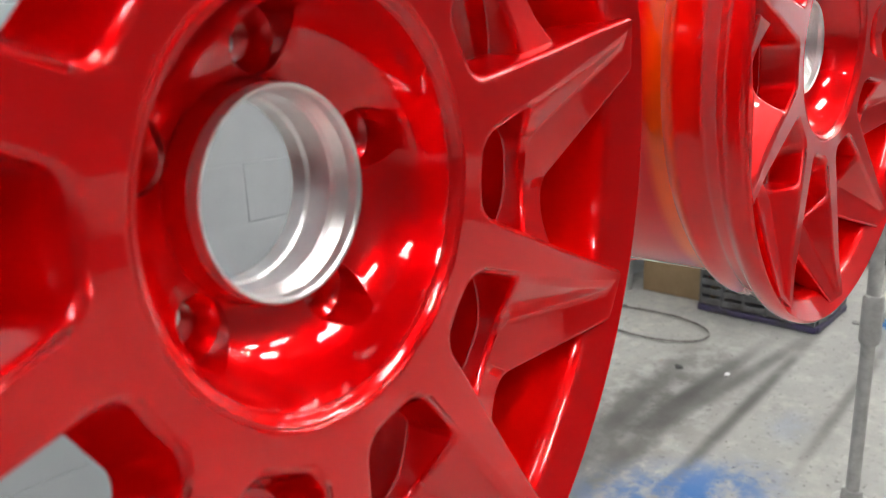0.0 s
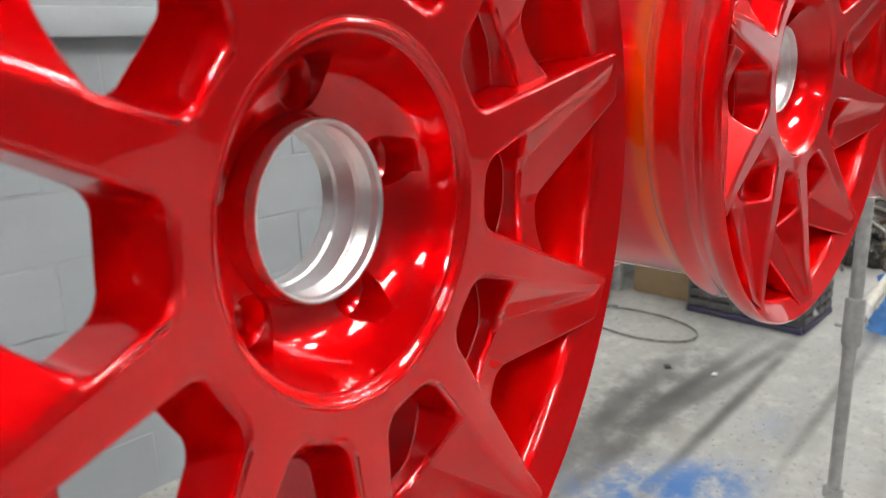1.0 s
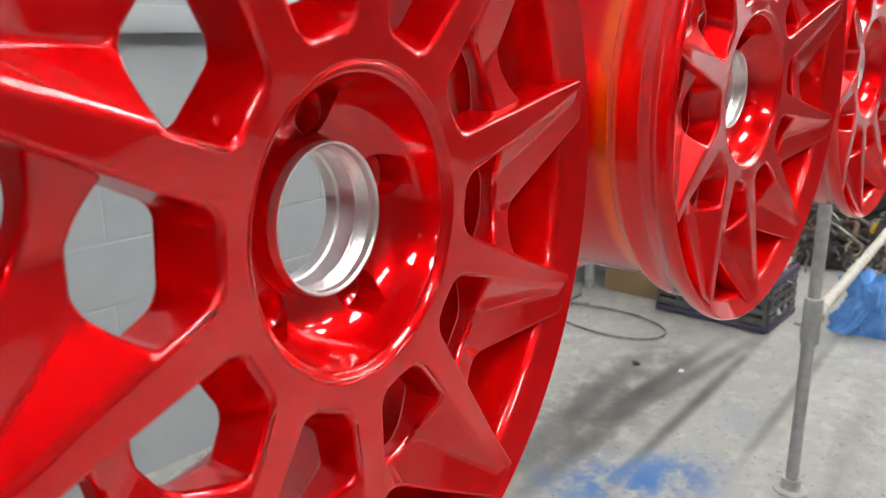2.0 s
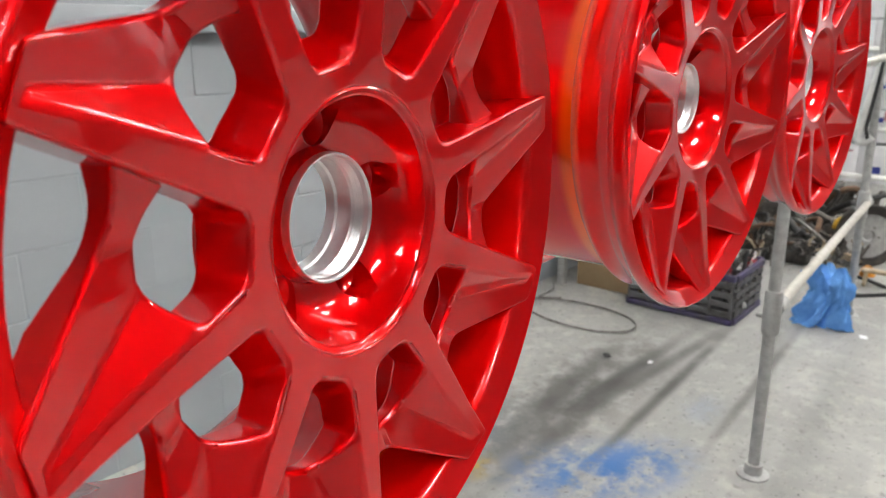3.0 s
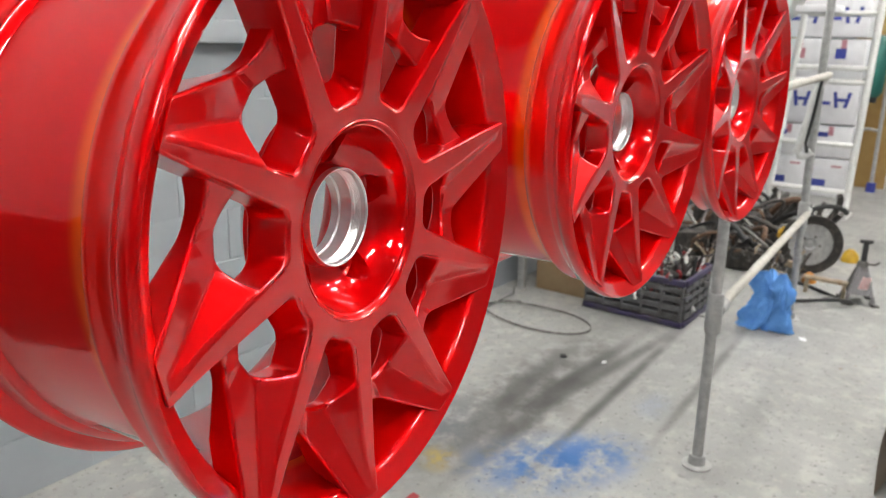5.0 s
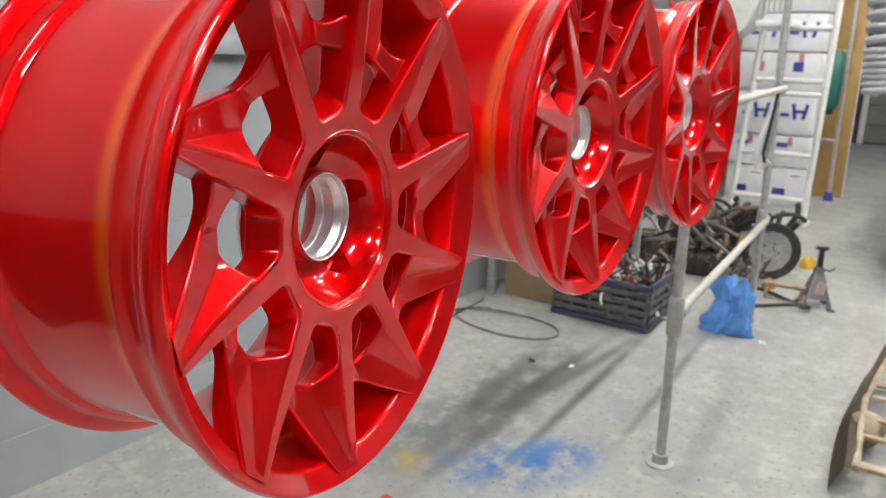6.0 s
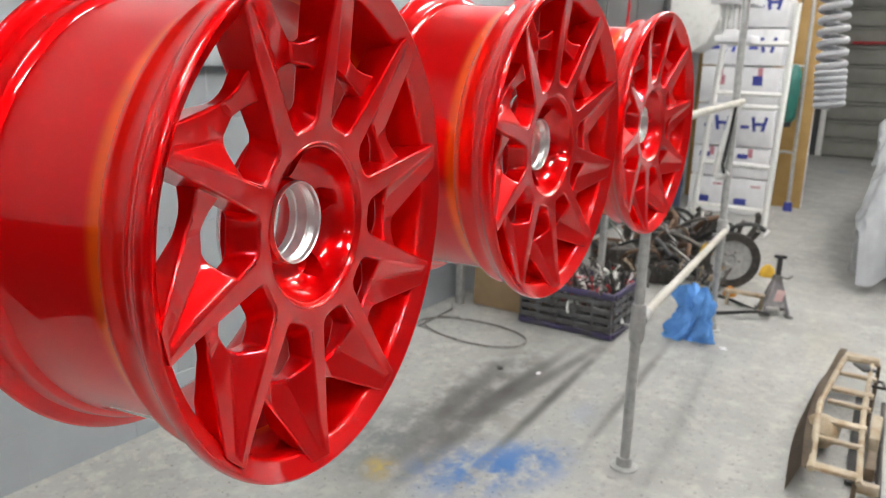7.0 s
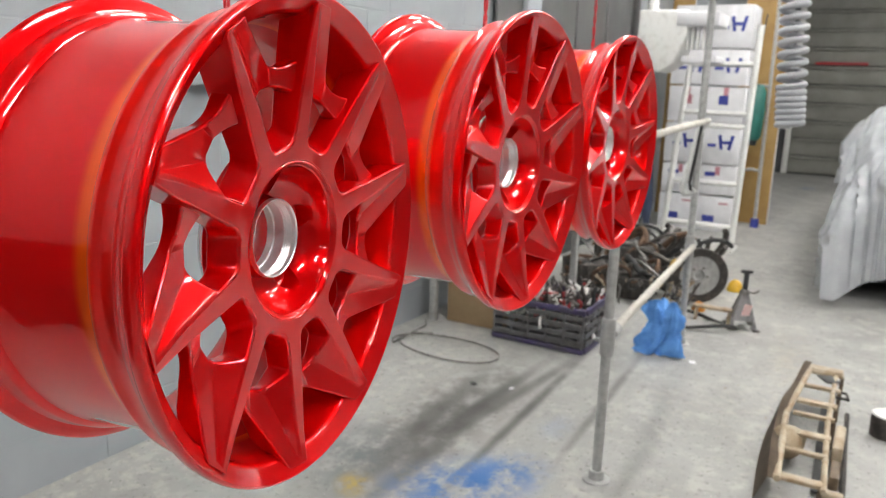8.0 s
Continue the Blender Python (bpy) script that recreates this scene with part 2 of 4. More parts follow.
def rm(u, v, z=0.0, turn=0.0):
    """A pose in the room's own axes: u along the block wall, v towards it."""
    return pose(0, 0, 0, 0, 0, TURN) @ pose(u, v, z, 0, 0, turn)


def mesh_of(name, bm, mat, smooth=40.0):
    bmesh.ops.recalc_face_normals(bm, faces=bm.faces)
    me = bpy.data.meshes.new(name)
    bm.to_mesh(me)
    bm.free()
    for m in mat if isinstance(mat, (list, tuple)) else (mat,):
        me.materials.append(m)
    if smooth:
        me.shade_smooth()
        me.set_sharp_from_angle(angle=radians(smooth))
    return me


def part(name, bm, mat, parent, label="", m=None, smooth=40.0):
    """One mesh object under a thing or a part."""
    ob = new(name, mesh_of(name, bm, mat, smooth))
    ob.parent = parent
    if m is not None:
        ob.matrix_basis = m
    return tagged(ob, label)


def thing(name, m, label, category, group="", kind=""):
    ob = new(name)
    ob.empty_display_size = 0.05
    ob.matrix_basis = m
    return tagged(ob, label, category, group, kind)


def solid(name, bm, mat, m, label, category="", group="", kind="", smooth=40.0):
    """A thing of one mesh."""
    ob = new(name, mesh_of(name, bm, mat, smooth))
    ob.matrix_basis = m
    return tagged(ob, label, category, group, kind)


def box(sx, sy, sz, at=(0, 0, 0), bevel=0.0, segments=2, bm=None, turn=None):
    """A bevelled box centred at a place."""
    own = bmesh.new()
    bmesh.ops.create_cube(own, size=1, matrix=Matrix.Diagonal((sx, sy, sz, 1)))
    if bevel:
        bmesh.ops.bevel(own, geom=own.edges[:], offset=bevel, segments=segments, affect="EDGES", profile=0.5)
    own.transform(Matrix.Translation(at) @ (turn or Matrix()))
    return join(own, bm)


def join(own, bm):
    if bm is None:
        return own
    keep = bpy.data.meshes.new("scratch")
    own.to_mesh(keep)
    own.free()
    bm.from_mesh(keep)
    bpy.data.meshes.remove(keep)
    return bm


def tube(points, radius, sides=10, bm=None, closed=False, caps=True):
    """A round tube along points."""
    own = bmesh.new()
    pts = [Vector(p) for p in points]
    rings = []
    up = None
    n = len(pts)
    for i, p in enumerate(pts):
        a = pts[(i - 1) % n] if closed or i else p
        c = pts[(i + 1) % n] if closed or i < n - 1 else p
        d = (c - a).normalized()
        if up is None:
            up = d.orthogonal().normalized()
        up = (up - d * up.dot(d)).normalized()
        side = d.cross(up)
        r = radius(i / max(1, n - 1)) if callable(radius) else radius
        rings.append([own.verts.new(p + (up * math.cos(k) + side * math.sin(k)) * r)
                      for k in (2 * math.pi * j / sides for j in range(sides))])
    for i in range(n if closed else n - 1):
        a, c = rings[i], rings[(i + 1) % n]
        for j in range(sides):
            own.faces.new((a[j], a[(j + 1) % sides], c[(j + 1) % sides], c[j]))
    if caps and not closed:
        own.faces.new(rings[0][::-1])
        own.faces.new(rings[-1])
    return join(own, bm)


def lathe(profile, steps=64, axis="Y", closed=False, bm=None, caps=False):
    """Turns a profile of (radius, height) round an axis."""
    own = bmesh.new()
    rings = []
    for r, h in profile:
        ring = []
        for k in range(steps):
            a = 2 * math.pi * k / steps
            if axis == "Y":
                ring.append(own.verts.new((r * math.cos(a), h, r * math.sin(a))))
            else:
                ring.append(own.verts.new((r * math.cos(a), r * math.sin(a), h)))
        rings.append(ring)
    n = len(rings)
    for i in range(n if closed else n - 1):
        a, c = rings[i], rings[(i + 1) % n]
        for k in range(steps):
            own.faces.new((a[k], a[(k + 1) % steps], c[(k + 1) % steps], c[k]))
    if caps:
        own.faces.new(rings[0])
        own.faces.new(rings[-1][::-1])
    return join(own, bm)


def arc(cx, cy, r, a0, a1, n):
    return [(cx + r * math.cos(radians(a0 + (a1 - a0) * k / n)), cy + r * math.sin(radians(a0 + (a1 - a0) * k / n))) for k in range(n + 1)]


def baked(ob):
    """Takes the modifiers of ob into its mesh."""
    bpy.context.view_layer.update()
    dg = bpy.context.evaluated_depsgraph_get()
    me = bpy.data.meshes.new_from_object(ob.evaluated_get(dg))
    ob.modifiers.clear()
    ob.data = me
    return ob


# ---------------------------------------------------------------- the room
WALL_V, EAST_U, SOUTH_V, WEST_U, TOP_Z = 2.05, 16.0, -4.4, -11.0, 4.6
LENGTH, DEPTH = EAST_U - WEST_U, WALL_V - SOUTH_V
MID_U, MID_V = (EAST_U + WEST_U) / 2, (WALL_V + SOUTH_V) / 2
structure = dict(kind="structure")

bm = bmesh.new()
bmesh.ops.create_grid(bm, x_segments=40, y_segments=20, size=0.5, matrix=Matrix.Translation((MID_U, MID_V, 0)) @ Matrix.Diagonal((LENGTH + 0.4, DEPTH + 0.4, 1, 1)))
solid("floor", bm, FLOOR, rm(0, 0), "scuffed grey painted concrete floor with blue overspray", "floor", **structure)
solid("wall_north", box(LENGTH + 0.4, 0.15, TOP_Z, (MID_U, WALL_V + 0.0775, TOP_Z / 2)), WALL_PAINT, rm(0, 0), "grey painted concrete block wall", "wall", **structure)
# south and west walls are unseen closers, dark to cut fill and reflections
solid("wall_south", box(LENGTH + 0.4, 0.2, TOP_Z, (MID_U, SOUTH_V - 0.1, TOP_Z / 2)), PLASTER, rm(0, 0), "plain dark unseen closing wall", "wall", **structure)
solid("wall_west", box(0.2, DEPTH, TOP_Z, (WEST_U - 0.1, MID_V, TOP_Z / 2)), PLASTER, rm(0, 0), "plain dark unseen closing end wall", "wall", **structure)
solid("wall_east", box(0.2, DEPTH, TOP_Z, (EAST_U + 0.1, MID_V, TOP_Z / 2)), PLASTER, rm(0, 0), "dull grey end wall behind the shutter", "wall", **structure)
solid("ceiling", box(LENGTH + 0.4, DEPTH + 0.4, 0.1, (MID_U, MID_V, TOP_Z + 0.06)), CEILING_PAINT, rm(0, 0), "dull grey sheet ceiling of the workshop", "ceiling", **structure)


def ceiling_lamp(m):
    """Three diffused battens side by side under one tray."""
    lamp = thing("ceiling_light", m, "white ceiling light with three long glowing battens", "ceiling light", "ceiling lights")
    part("housing", box(1.34, 0.62, 0.03, (0, 0, 0.03), 0.006), WHITE_TUBE, lamp)
    for side in (-0.22, 0.0, 0.22):
        part("diffuser", box(1.26, 0.092, 0.024, (0, side, 0.001), 0.010, 3), TUBE, lamp, "glowing white batten diffuser")
    return lamp


first_lamp = ceiling_lamp(rm(-1.6, -0.2, TOP_Z - 0.052))
for u, v in ((2.2, 0.9), (5.9, 0.9), (-3.9, -1.4), (-9.3, -2.4), (1.0, -1.4), (4.6, -1.2), (7.2, -1.2), (10.0, -1.4), (13.1, -1.9),
             (-1.2, -2.9), (4.6, -2.9), (7.4, -2.9)):
    copy_thing(first_lamp, rm(u, v, TOP_Z - 0.052))


# ---------------------------------------------------------------- the wheels
SPOKES, STEP = 10, 36.0
# front points of one spoke: radius, degrees from its edge, depth behind the rim's face
SPOKE = {
    "L1": (0.0940, 6.3, 0.0168), "L2": (0.158, 2.0, 0.0095), "L2b": (0.190, 1.0, 0.0060), "L3": (0.2258, 0.23, -0.0004),
    "C1": (0.0940, -9.4, 0.0165), "C2": (0.128, -6.3, 0.0128), "C3": (0.190, -3.4, 0.0062), "C4": (0.2195, -2.1, 0.0024),
    "A1": (0.0925, -17.0, 0.0174), "A2": (0.0922, -20.0, 0.0176), "A3": (0.0925, -23.0, 0.0174),
    "T1": (0.1370, -10.0, 0.0205), "T2": (0.1475, -15.1, 0.0290), "T3": (0.2180, -3.6, 0.0046),
    "K0": (0.2250, -7.4, 0.0016), "K1": (0.1951, -13.84, 0.0145), "K2": (0.1681, -22.5, 0.0275), "K3": (0.1640, -28.8, 0.0240),
    "B1": (0.1480, -23.5, 0.0295), "B2": (0.1460, -28.5, 0.0260), "M1": (0.1400, -36.3, 0.0190), "M2": (0.1640, -36.6, 0.0180),
    "F1": (0.1740, -36.2, 0.0170),
}
FACES = [("L1", "L2", "C2", "C1"), ("L2", "L2b", "C3", "C2"), ("L2b", "L3", "C4", "C3"),
         ("C2", "C3", "T2", "T1"), ("C3", "C4", "T3", "T2"),
         ("C4", "L3", "K0", "T3"), ("T2", "T3", "K0", "K1"), ("T2", "K1", "K2", "B1"), ("B1", "K2", "K3", "B2"), ("B2", "K3", "M2", "M1"),
         ("K3", "F1", "M2")]


def back_depth(r):
    return 0.043 - 0.004 * min(1, max(0, (r - 0.09) / 0.12))


def spoke_mesh():
    """Hub ring and ten spokes, front, back and the walls of the windows."""
    bm = bmesh.new()
    front, back = {}, {}

    def place(key, r, deg, y):
        if key not in front:
            a = radians(deg)
            front[key] = bm.verts.new((r * math.cos(a), y, r * math.sin(a)))
            rb = min(r + (0.014 if r < 0.1 else 0.0), 0.2115)
            deep = 0.004 if key[0] in ("L2", "L2b", "L3") else 0.0
            back[key] = bm.verts.new((rb * math.cos(a), back_depth(r) + deep, rb * math.sin(a)))
        return key

    polys = []
    for i in range(SPOKES):
        def key(n, j=i):
            r, d, y = SPOKE[n]
            return place((n, j % SPOKES), r, d - STEP * j, y)
        polys += [[key(n) for n in f] for f in FACES]
        rim = [key("L1"), key("C1"), key("A1"), key("A2"), key("A3"), key("L1", i + 1)]
        inner = []
        for n, j in (("L1", i), ("C1", i), ("A1", i), ("A2", i), ("A3", i), ("L1", i + 1)):
            inner.append(place(("in", n, j % SPOKES), 0.0768, SPOKE[n][1] - STEP * j, 0.0184))
        for k in range(5):
            polys.append([inner[k], rim[k], rim[k + 1], inner[k + 1]])
    count = {}
    for p in polys:
        bm.faces.new([front[k] for k in p])
        bm.faces.new([back[k] for k in p][::-1])
        for a, c in zip(p, p[1:] + p[:1]):
            e = frozenset((a, c))
            count.setdefault(e, []).append((a, c))
    for used in count.values():
        if len(used) == 1:
            a, c = used[0]
            bm.faces.new((front[a], back[a], back[c], front[c]))
    # round the windows' corners
    round_ones = ("L1", "C1", "T1", "T2", "B2", "K2", "K3", "F1")
    corners = []
    for k in front:
        e = bm.edges.get((front[k], back[k]))
        if e is not None and k[0] in round_ones:
            corners.append(e)
    bmesh.ops.bevel(bm, geom=corners, offset=0.0070, segments=6, affect="EDGES", profile=0.5, clamp_overlap=True)
    return bm


BARREL = [(0.2061, 0.0540), (0.2084, 0.0410), (0.2101, 0.0320), (0.2115, 0.0282), (0.2121, 0.0210), (0.2127, 0.0158), (0.2132, 0.0134), (0.2141, 0.0114),
          (0.2155, 0.0096), (0.2173, 0.0084), (0.2234, 0.0040), (0.2289, -0.0003), (0.2307, -0.0015), (0.2321, -0.0010), (0.2333, 0.0006), (0.2342, 0.0040),
          (0.2338, 0.0110), (0.2315, 0.0155), (0.2259, 0.0200), (0.2232, 0.0245), (0.2224, 0.0295), (0.2196, 0.0330), (0.2180, 0.0365), (0.2175, 0.0490),
          (0.2190, 0.0530), (0.2190, 0.0570), (0.2165, 0.0610), (0.2106, 0.0670), (0.2061, 0.0710), (0.2044, 0.0800), (0.2042, 0.0860), (0.2043, 0.0960),
          (0.2048, 0.1186), (0.2056, 0.1488), (0.2064, 0.1790), (0.2076, 0.1835), (0.2125, 0.1873), (0.2140, 0.1911), (0.2140, 0.2031), (0.2155, 0.2069),
          (0.2204, 0.2099), (0.2264, 0.2122), (0.2285, 0.2152), (0.2288, 0.2182), (0.2274, 0.2205), (0.2239, 0.2201), (0.2155, 0.2152), (0.2076, 0.2077),
          (0.2007, 0.1941), (0.1977, 0.1488), (0.1972, 0.0960), (0.2007, 0.0710)]
DISH = [(0.0800, 0.0199), (0.0772, 0.0185), (0.0758, 0.0193), (0.0750, 0.0211), (0.0742, 0.0221), (0.0730, 0.0226), (0.0722, 0.0246), (0.0708, 0.0301),
        (0.0680, 0.0379), (0.0640, 0.0450), (0.0590, 0.0505), (0.0540, 0.0536), (0.0480, 0.0556), (0.0430, 0.0560), (0.0416, 0.0570), (0.0404, 0.0545),
        (0.0400, 0.0490), (0.0394, 0.0460), (0.0376, 0.0458), (0.0376, 0.0750), (0.0700, 0.0770), (0.0770, 0.0745), (0.0865, 0.0645), (0.0942, 0.0560),
        (0.0942, 0.0330)]
BORE = [(0.0396, 0.0474), (0.0394, 0.0422), (0.0390, 0.0414), (0.0382, 0.0416), (0.0374, 0.0426), (0.0372, 0.0454)] + \
       [(0.0372 + (0.0003 if k % 2 else -0.0002), 0.0464 + 0.0006 * k) for k in range(14)] + \
       [(0.0369, 0.0554), (0.0364, 0.0560), (0.0362, 0.0574), (0.0362, 0.0669), (0.0354, 0.0676), (0.0348, 0.0682), (0.0347, 0.0754), (0.0372, 0.0759), (0.0372, 0.0634)]


def bevelled(ob, width, segments, angle):
    b = ob.modifiers.new("edge", "BEVEL")
    b.width, b.segments, b.limit_method, b.angle_limit, b.harden_normals = width, segments, "ANGLE", radians(angle), True
    b.use_clamp_overlap = False
    return baked(ob)


def alloy_wheel(m):
    wheel = thing("alloy_wheel", m, "glossy candy red alloy wheel hanging from a wire", "wheel", "hanging wheels")
    ring = lathe(BARREL, 144, closed=True)
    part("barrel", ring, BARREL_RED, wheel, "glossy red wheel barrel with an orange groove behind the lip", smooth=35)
    face = part("spokes", spoke_mesh(), RED, wheel, "ten faceted red spokes round a flat hub ring")
    face.data.shade_smooth()
    bevelled(face, 0.0031, 5, 21)
    dish = part("hub", lathe(DISH, 120, closed=True), RED, wheel, "deep red hub bowl with five bolt holes")
    cutter = bmesh.new()
    for k in range(5):
        a = radians(35 + 72 * k)
        x, z = 0.0545 * math.cos(a), 0.0545 * math.sin(a)
        lathe([(0.0, -0.01), (0.0128, -0.01), (0.0128, 0.0600), (0.0118, 0.0612), (0.0080, 0.0660), (0.0076, 0.0680), (0.0076, 0.12), (0.0, 0.12)], 28, bm=cutter)
        fresh = [v for v in cutter.verts if not v.tag]
        bmesh.ops.translate(cutter, verts=fresh, vec=(x, 0, z))
        for v in cutter.verts:
            v.tag = True
    bmesh.ops.remove_doubles(cutter, verts=cutter.verts, dist=1e-6)
    tool = new("cutter", mesh_of("cutter", cutter, RED))
    tool.matrix_basis = m
    cut = dish.modifiers.new("holes", "BOOLEAN")
    cut.operation, cut.object, cut.solver = "DIFFERENCE", tool, "EXACT"
    baked(dish)
    bpy.data.objects.remove(tool)
    dish.data.shade_smooth()
    dish.data.set_sharp_from_angle(angle=radians(38))
    part("centre_bore", lathe(BORE, 96, closed=False), ALU, wheel, "bare machined aluminium centre bore", smooth=30)
    return wheel


HANGING = [pose(-0.1297, -0.0602, 1.3998, 0, -195.0, -0.9), pose(0.4110, -0.1400, 1.4318, -0.6, -169.4, -9.3), pose(0.9650, -0.2145, 1.4332, 0.2, -192.9, -10.6)]
wheel = alloy_wheel(HANGING[0])
for place in HANGING[1:]:
    copy_thing(wheel, place)

# ---------------------------------------------------------------- hanging wires
def hanging_wire(x, y, z, lean):
    """A twisted red wire from a wheel up to the rail above."""
    root = thing("hanging_wire", pose(x, y, z), "thin twisted red wire holding up a wheel", "wire", "hanging wires")
    for phase in (0.0, math.pi):
        pts = []
        for k in range(90):
            h = 0.95 * k / 89
            a = phase + h * 130
            pts.append((lean * h + 0.0022 * math.cos(a), 0.0022 * math.sin(a), h))
        part("strand", tube(pts, 0.0017, 6), RED_WIRE, root)
    part("knot", tube([(0.009 * math.cos(a), 0.004 * math.sin(a * 2), 0.012 * math.sin(a)) for a in (2 * math.pi * k / 24 for k in range(24))], 0.002, 6, closed=True), RED_WIRE, root)
    return root


for (wx, wy, wz), yaw, lean in ((HANGING[0].translation, -0.9, 0.0), (HANGING[1].translation, -9.3, 0.0), (HANGING[2].translation, -10.6, 0.03)):
    p = pose(wx, wy, wz, 0, 0, yaw) @ Vector((0, 0.093, 0.2055))
    hanging_wire(p.x, p.y, p.z, lean)
rail = thing("hanging_rail", rm(0, 0, 2.55), "galvanised pipe rail hung above the wheels", "rail")
part("pipe", tube([(-0.8, 0.09, 0), (3.0, 0.09, 0)], 0.024, 14), PIPE, rail)
for u in (-0.5, 1.3, 2.8):
    part("hanger", tube([(u, 0.09, 0.02), (u, 0.09, TOP_Z - 2.55)], 0.006, 8), PIPE, rail)

# ---------------------------------------------------------------- along the block wall
cupboard = thing("steel_cupboard", rm(-3.3, WALL_V - 0.52), "dark brown steel workshop cupboard against the block wall", "cupboard")
CUPBOARD = material("dark_brown_paint", (0.035, 0.024, 0.020), 0.45, 0, (0.025, 0.018, 0.016), 4.0, (0.35, 0.7), 0.1, 120)
part("body", box(2.0, 0.46, 1.30, (1.0, 0.27, 0.70), 0.01), CUPBOARD, cupboard)
part("plinth", box(1.94, 0.42, 0.05, (1.0, 0.27, 0.025)), BLACK, cupboard)
for k in range(4):
    leaf = part("door", box(0.49, 0.022, 1.24, (0.25 + 0.5 * k, 0.028, 0.70), 0.004), CUPBOARD, cupboard)
    part("handle", box(0.012, 0.02, 0.14, (0.25 + 0.5 * k + (0.19 if k % 2 == 0 else -0.19), 0.009, 0.80), 0.004), STEEL, leaf, "steel pull handle")
trunking = solid("cable_trunking", box(4.6, 0.05, 0.085, (1.9, WALL_V - 0.03, 1.55), 0.006), WALL_PAINT, rm(0, 0), "grey painted cable trunking along the block wall", "trunking")


def pipe_stand():
    """Two upright pipes joined by bars."""
    stand = thing("pipe_stand", rm(0, 0), "galvanised pipe drying stand with cast clamp fittings", "stand")
    part("leg", tube([(2.09, 0.30, 0.012), (2.09, 0.303, 1.36)], 0.0195, 16), PIPE, stand)
    part("leg", tube([(4.01, 0.425, 0.012), (4.0, 0.45, 2.6)], 0.020, 14), PIPE, stand)
    part("lower_bar", tube([(2.11, 0.292, 0.625), (4.0, 0.408, 0.628)], 0.0185, 14), BEIGE_TUBE, stand, "off-white painted pipe bar")
    part("upper_bar", tube([(2.09, 0.34, 1.34), (3.2, 0.40, 1.36), (4.0, 0.40, 1.385)], 0.0185, 14), BEIGE_TUBE, stand, "off-white painted pipe bar")
    for (u, v), h in (((2.09, 0.30), 0.62), ((4.0, 0.43), 0.63)):
        f = bmesh.new()
        tube([(u, v, h - 0.085), (u, v, h - 0.075), (u, v, h + 0.055), (u, v, h + 0.065)], lambda k: 0.029 if 0.1 < k < 0.9 else 0.026, 18, bm=f)
        tube([(u + 0.01, v - 0.008, h), (u + 0.085, v - 0.005, h + 0.002)], 0.025, 16, bm=f)
        box(0.03, 0.03, 0.05, (u + 0.015, v - 0.01, h), 0.006, bm=f)
        tube([(u, v + 0.03, h - 0.03), (u, v + 0.05, h - 0.03)], 0.008, 6, bm=f)
        part("clamp", f, PIPE, stand, "cast grey clamp fitting")
    for u, v in ((2.09, 0.30), (4.01, 0.425)):
        part("foot_plate", lathe([(0.0, 0.0), (0.055, 0.0), (0.055, 0.006), (0.032, 0.010), (0.029, 0.045), (0.0, 0.045)], 24, "Z"), PIPE, stand, "", pose(u, v, 0.0))
    pts = [(4.0, 0.405, 1.385), (3.99, 0.44, 1.32), (3.99, 0.49, 1.05), (3.99, 0.505, 0.97), (3.99, 0.49, 0.945), (3.99, 0.46, 0.95), (3.99, 0.43, 0.98)]
    part("hook", tube(pts, 0.02, 12), WHITE_TUBE, stand, "bent white hook tube")
    part("strap", tube([(3.97, 0.425, 1.37), (3.965, 0.44, 1.2), (3.968, 0.462, 1.02), (3.965, 0.448, 0.97)], 0.009, 8), BLACK, stand, "black rubber strap")
    return stand


pipe_stand()


def cloth(m):
    """A crumpled rag heaped over the stand's foot."""
    bm = bmesh.new()
    nu, nv = 96, 50
    rows = []
    for j in range(nv):
        h = j / (nv - 1)
        row = []
        for i in range(nu):
            a = 2 * math.pi * i / nu
            fold = 1 + 0.26 * math.sin(3 * a + 3.2 * h + 0.5) + 0.20 * math.sin(7 * a - 5 * h) * (0.4 + h) + 0.13 * math.sin(11 * a + 9 * h) + 0.10 * math.sin(19 * a - 11 * h) + 0.5 * noise.noise((math.cos(a) * 2.2, math.sin(a) * 2.2, h * 3.5))
            wide = 0.125 * (1 - 0.25 * math.sin(h * 3.0) - h ** 3 * 0.2) * fold + 0.012 * noise.noise((a * 2, h * 5, 1.7))
            z = 0.29 * h + 0.045 * math.sin(3 * a + 1) * h * h + 0.012 * noise.noise((math.cos(a) * 3, math.sin(a) * 3, h * 6))
            sway = 0.05 * math.sin(2.5 * h)
            row.append(bm.verts.new((0.55 * wide * math.cos(a), wide * math.sin(a) * 0.95 - sway + 0.02, max(0.003, z))))
        rows.append(row)
    for j in range(nv - 1):
        for i in range(nu):
            bm.faces.new((rows[j][i], rows[j][(i + 1) % nu], rows[j + 1][(i + 1) % nu], rows[j + 1][i]))
    top = bm.verts.new((0.0, -0.02, 0.272))
    for i in range(nu):
        bm.faces.new((rows[-1][i], rows[-1][(i + 1) % nu], top))
    return solid("rag", bm, BLUE_CLOTH, m, "crumpled bright blue cloth rag on the floor beside the stand", "rag", smooth=70)


cloth(rm(3.76, 0.50))


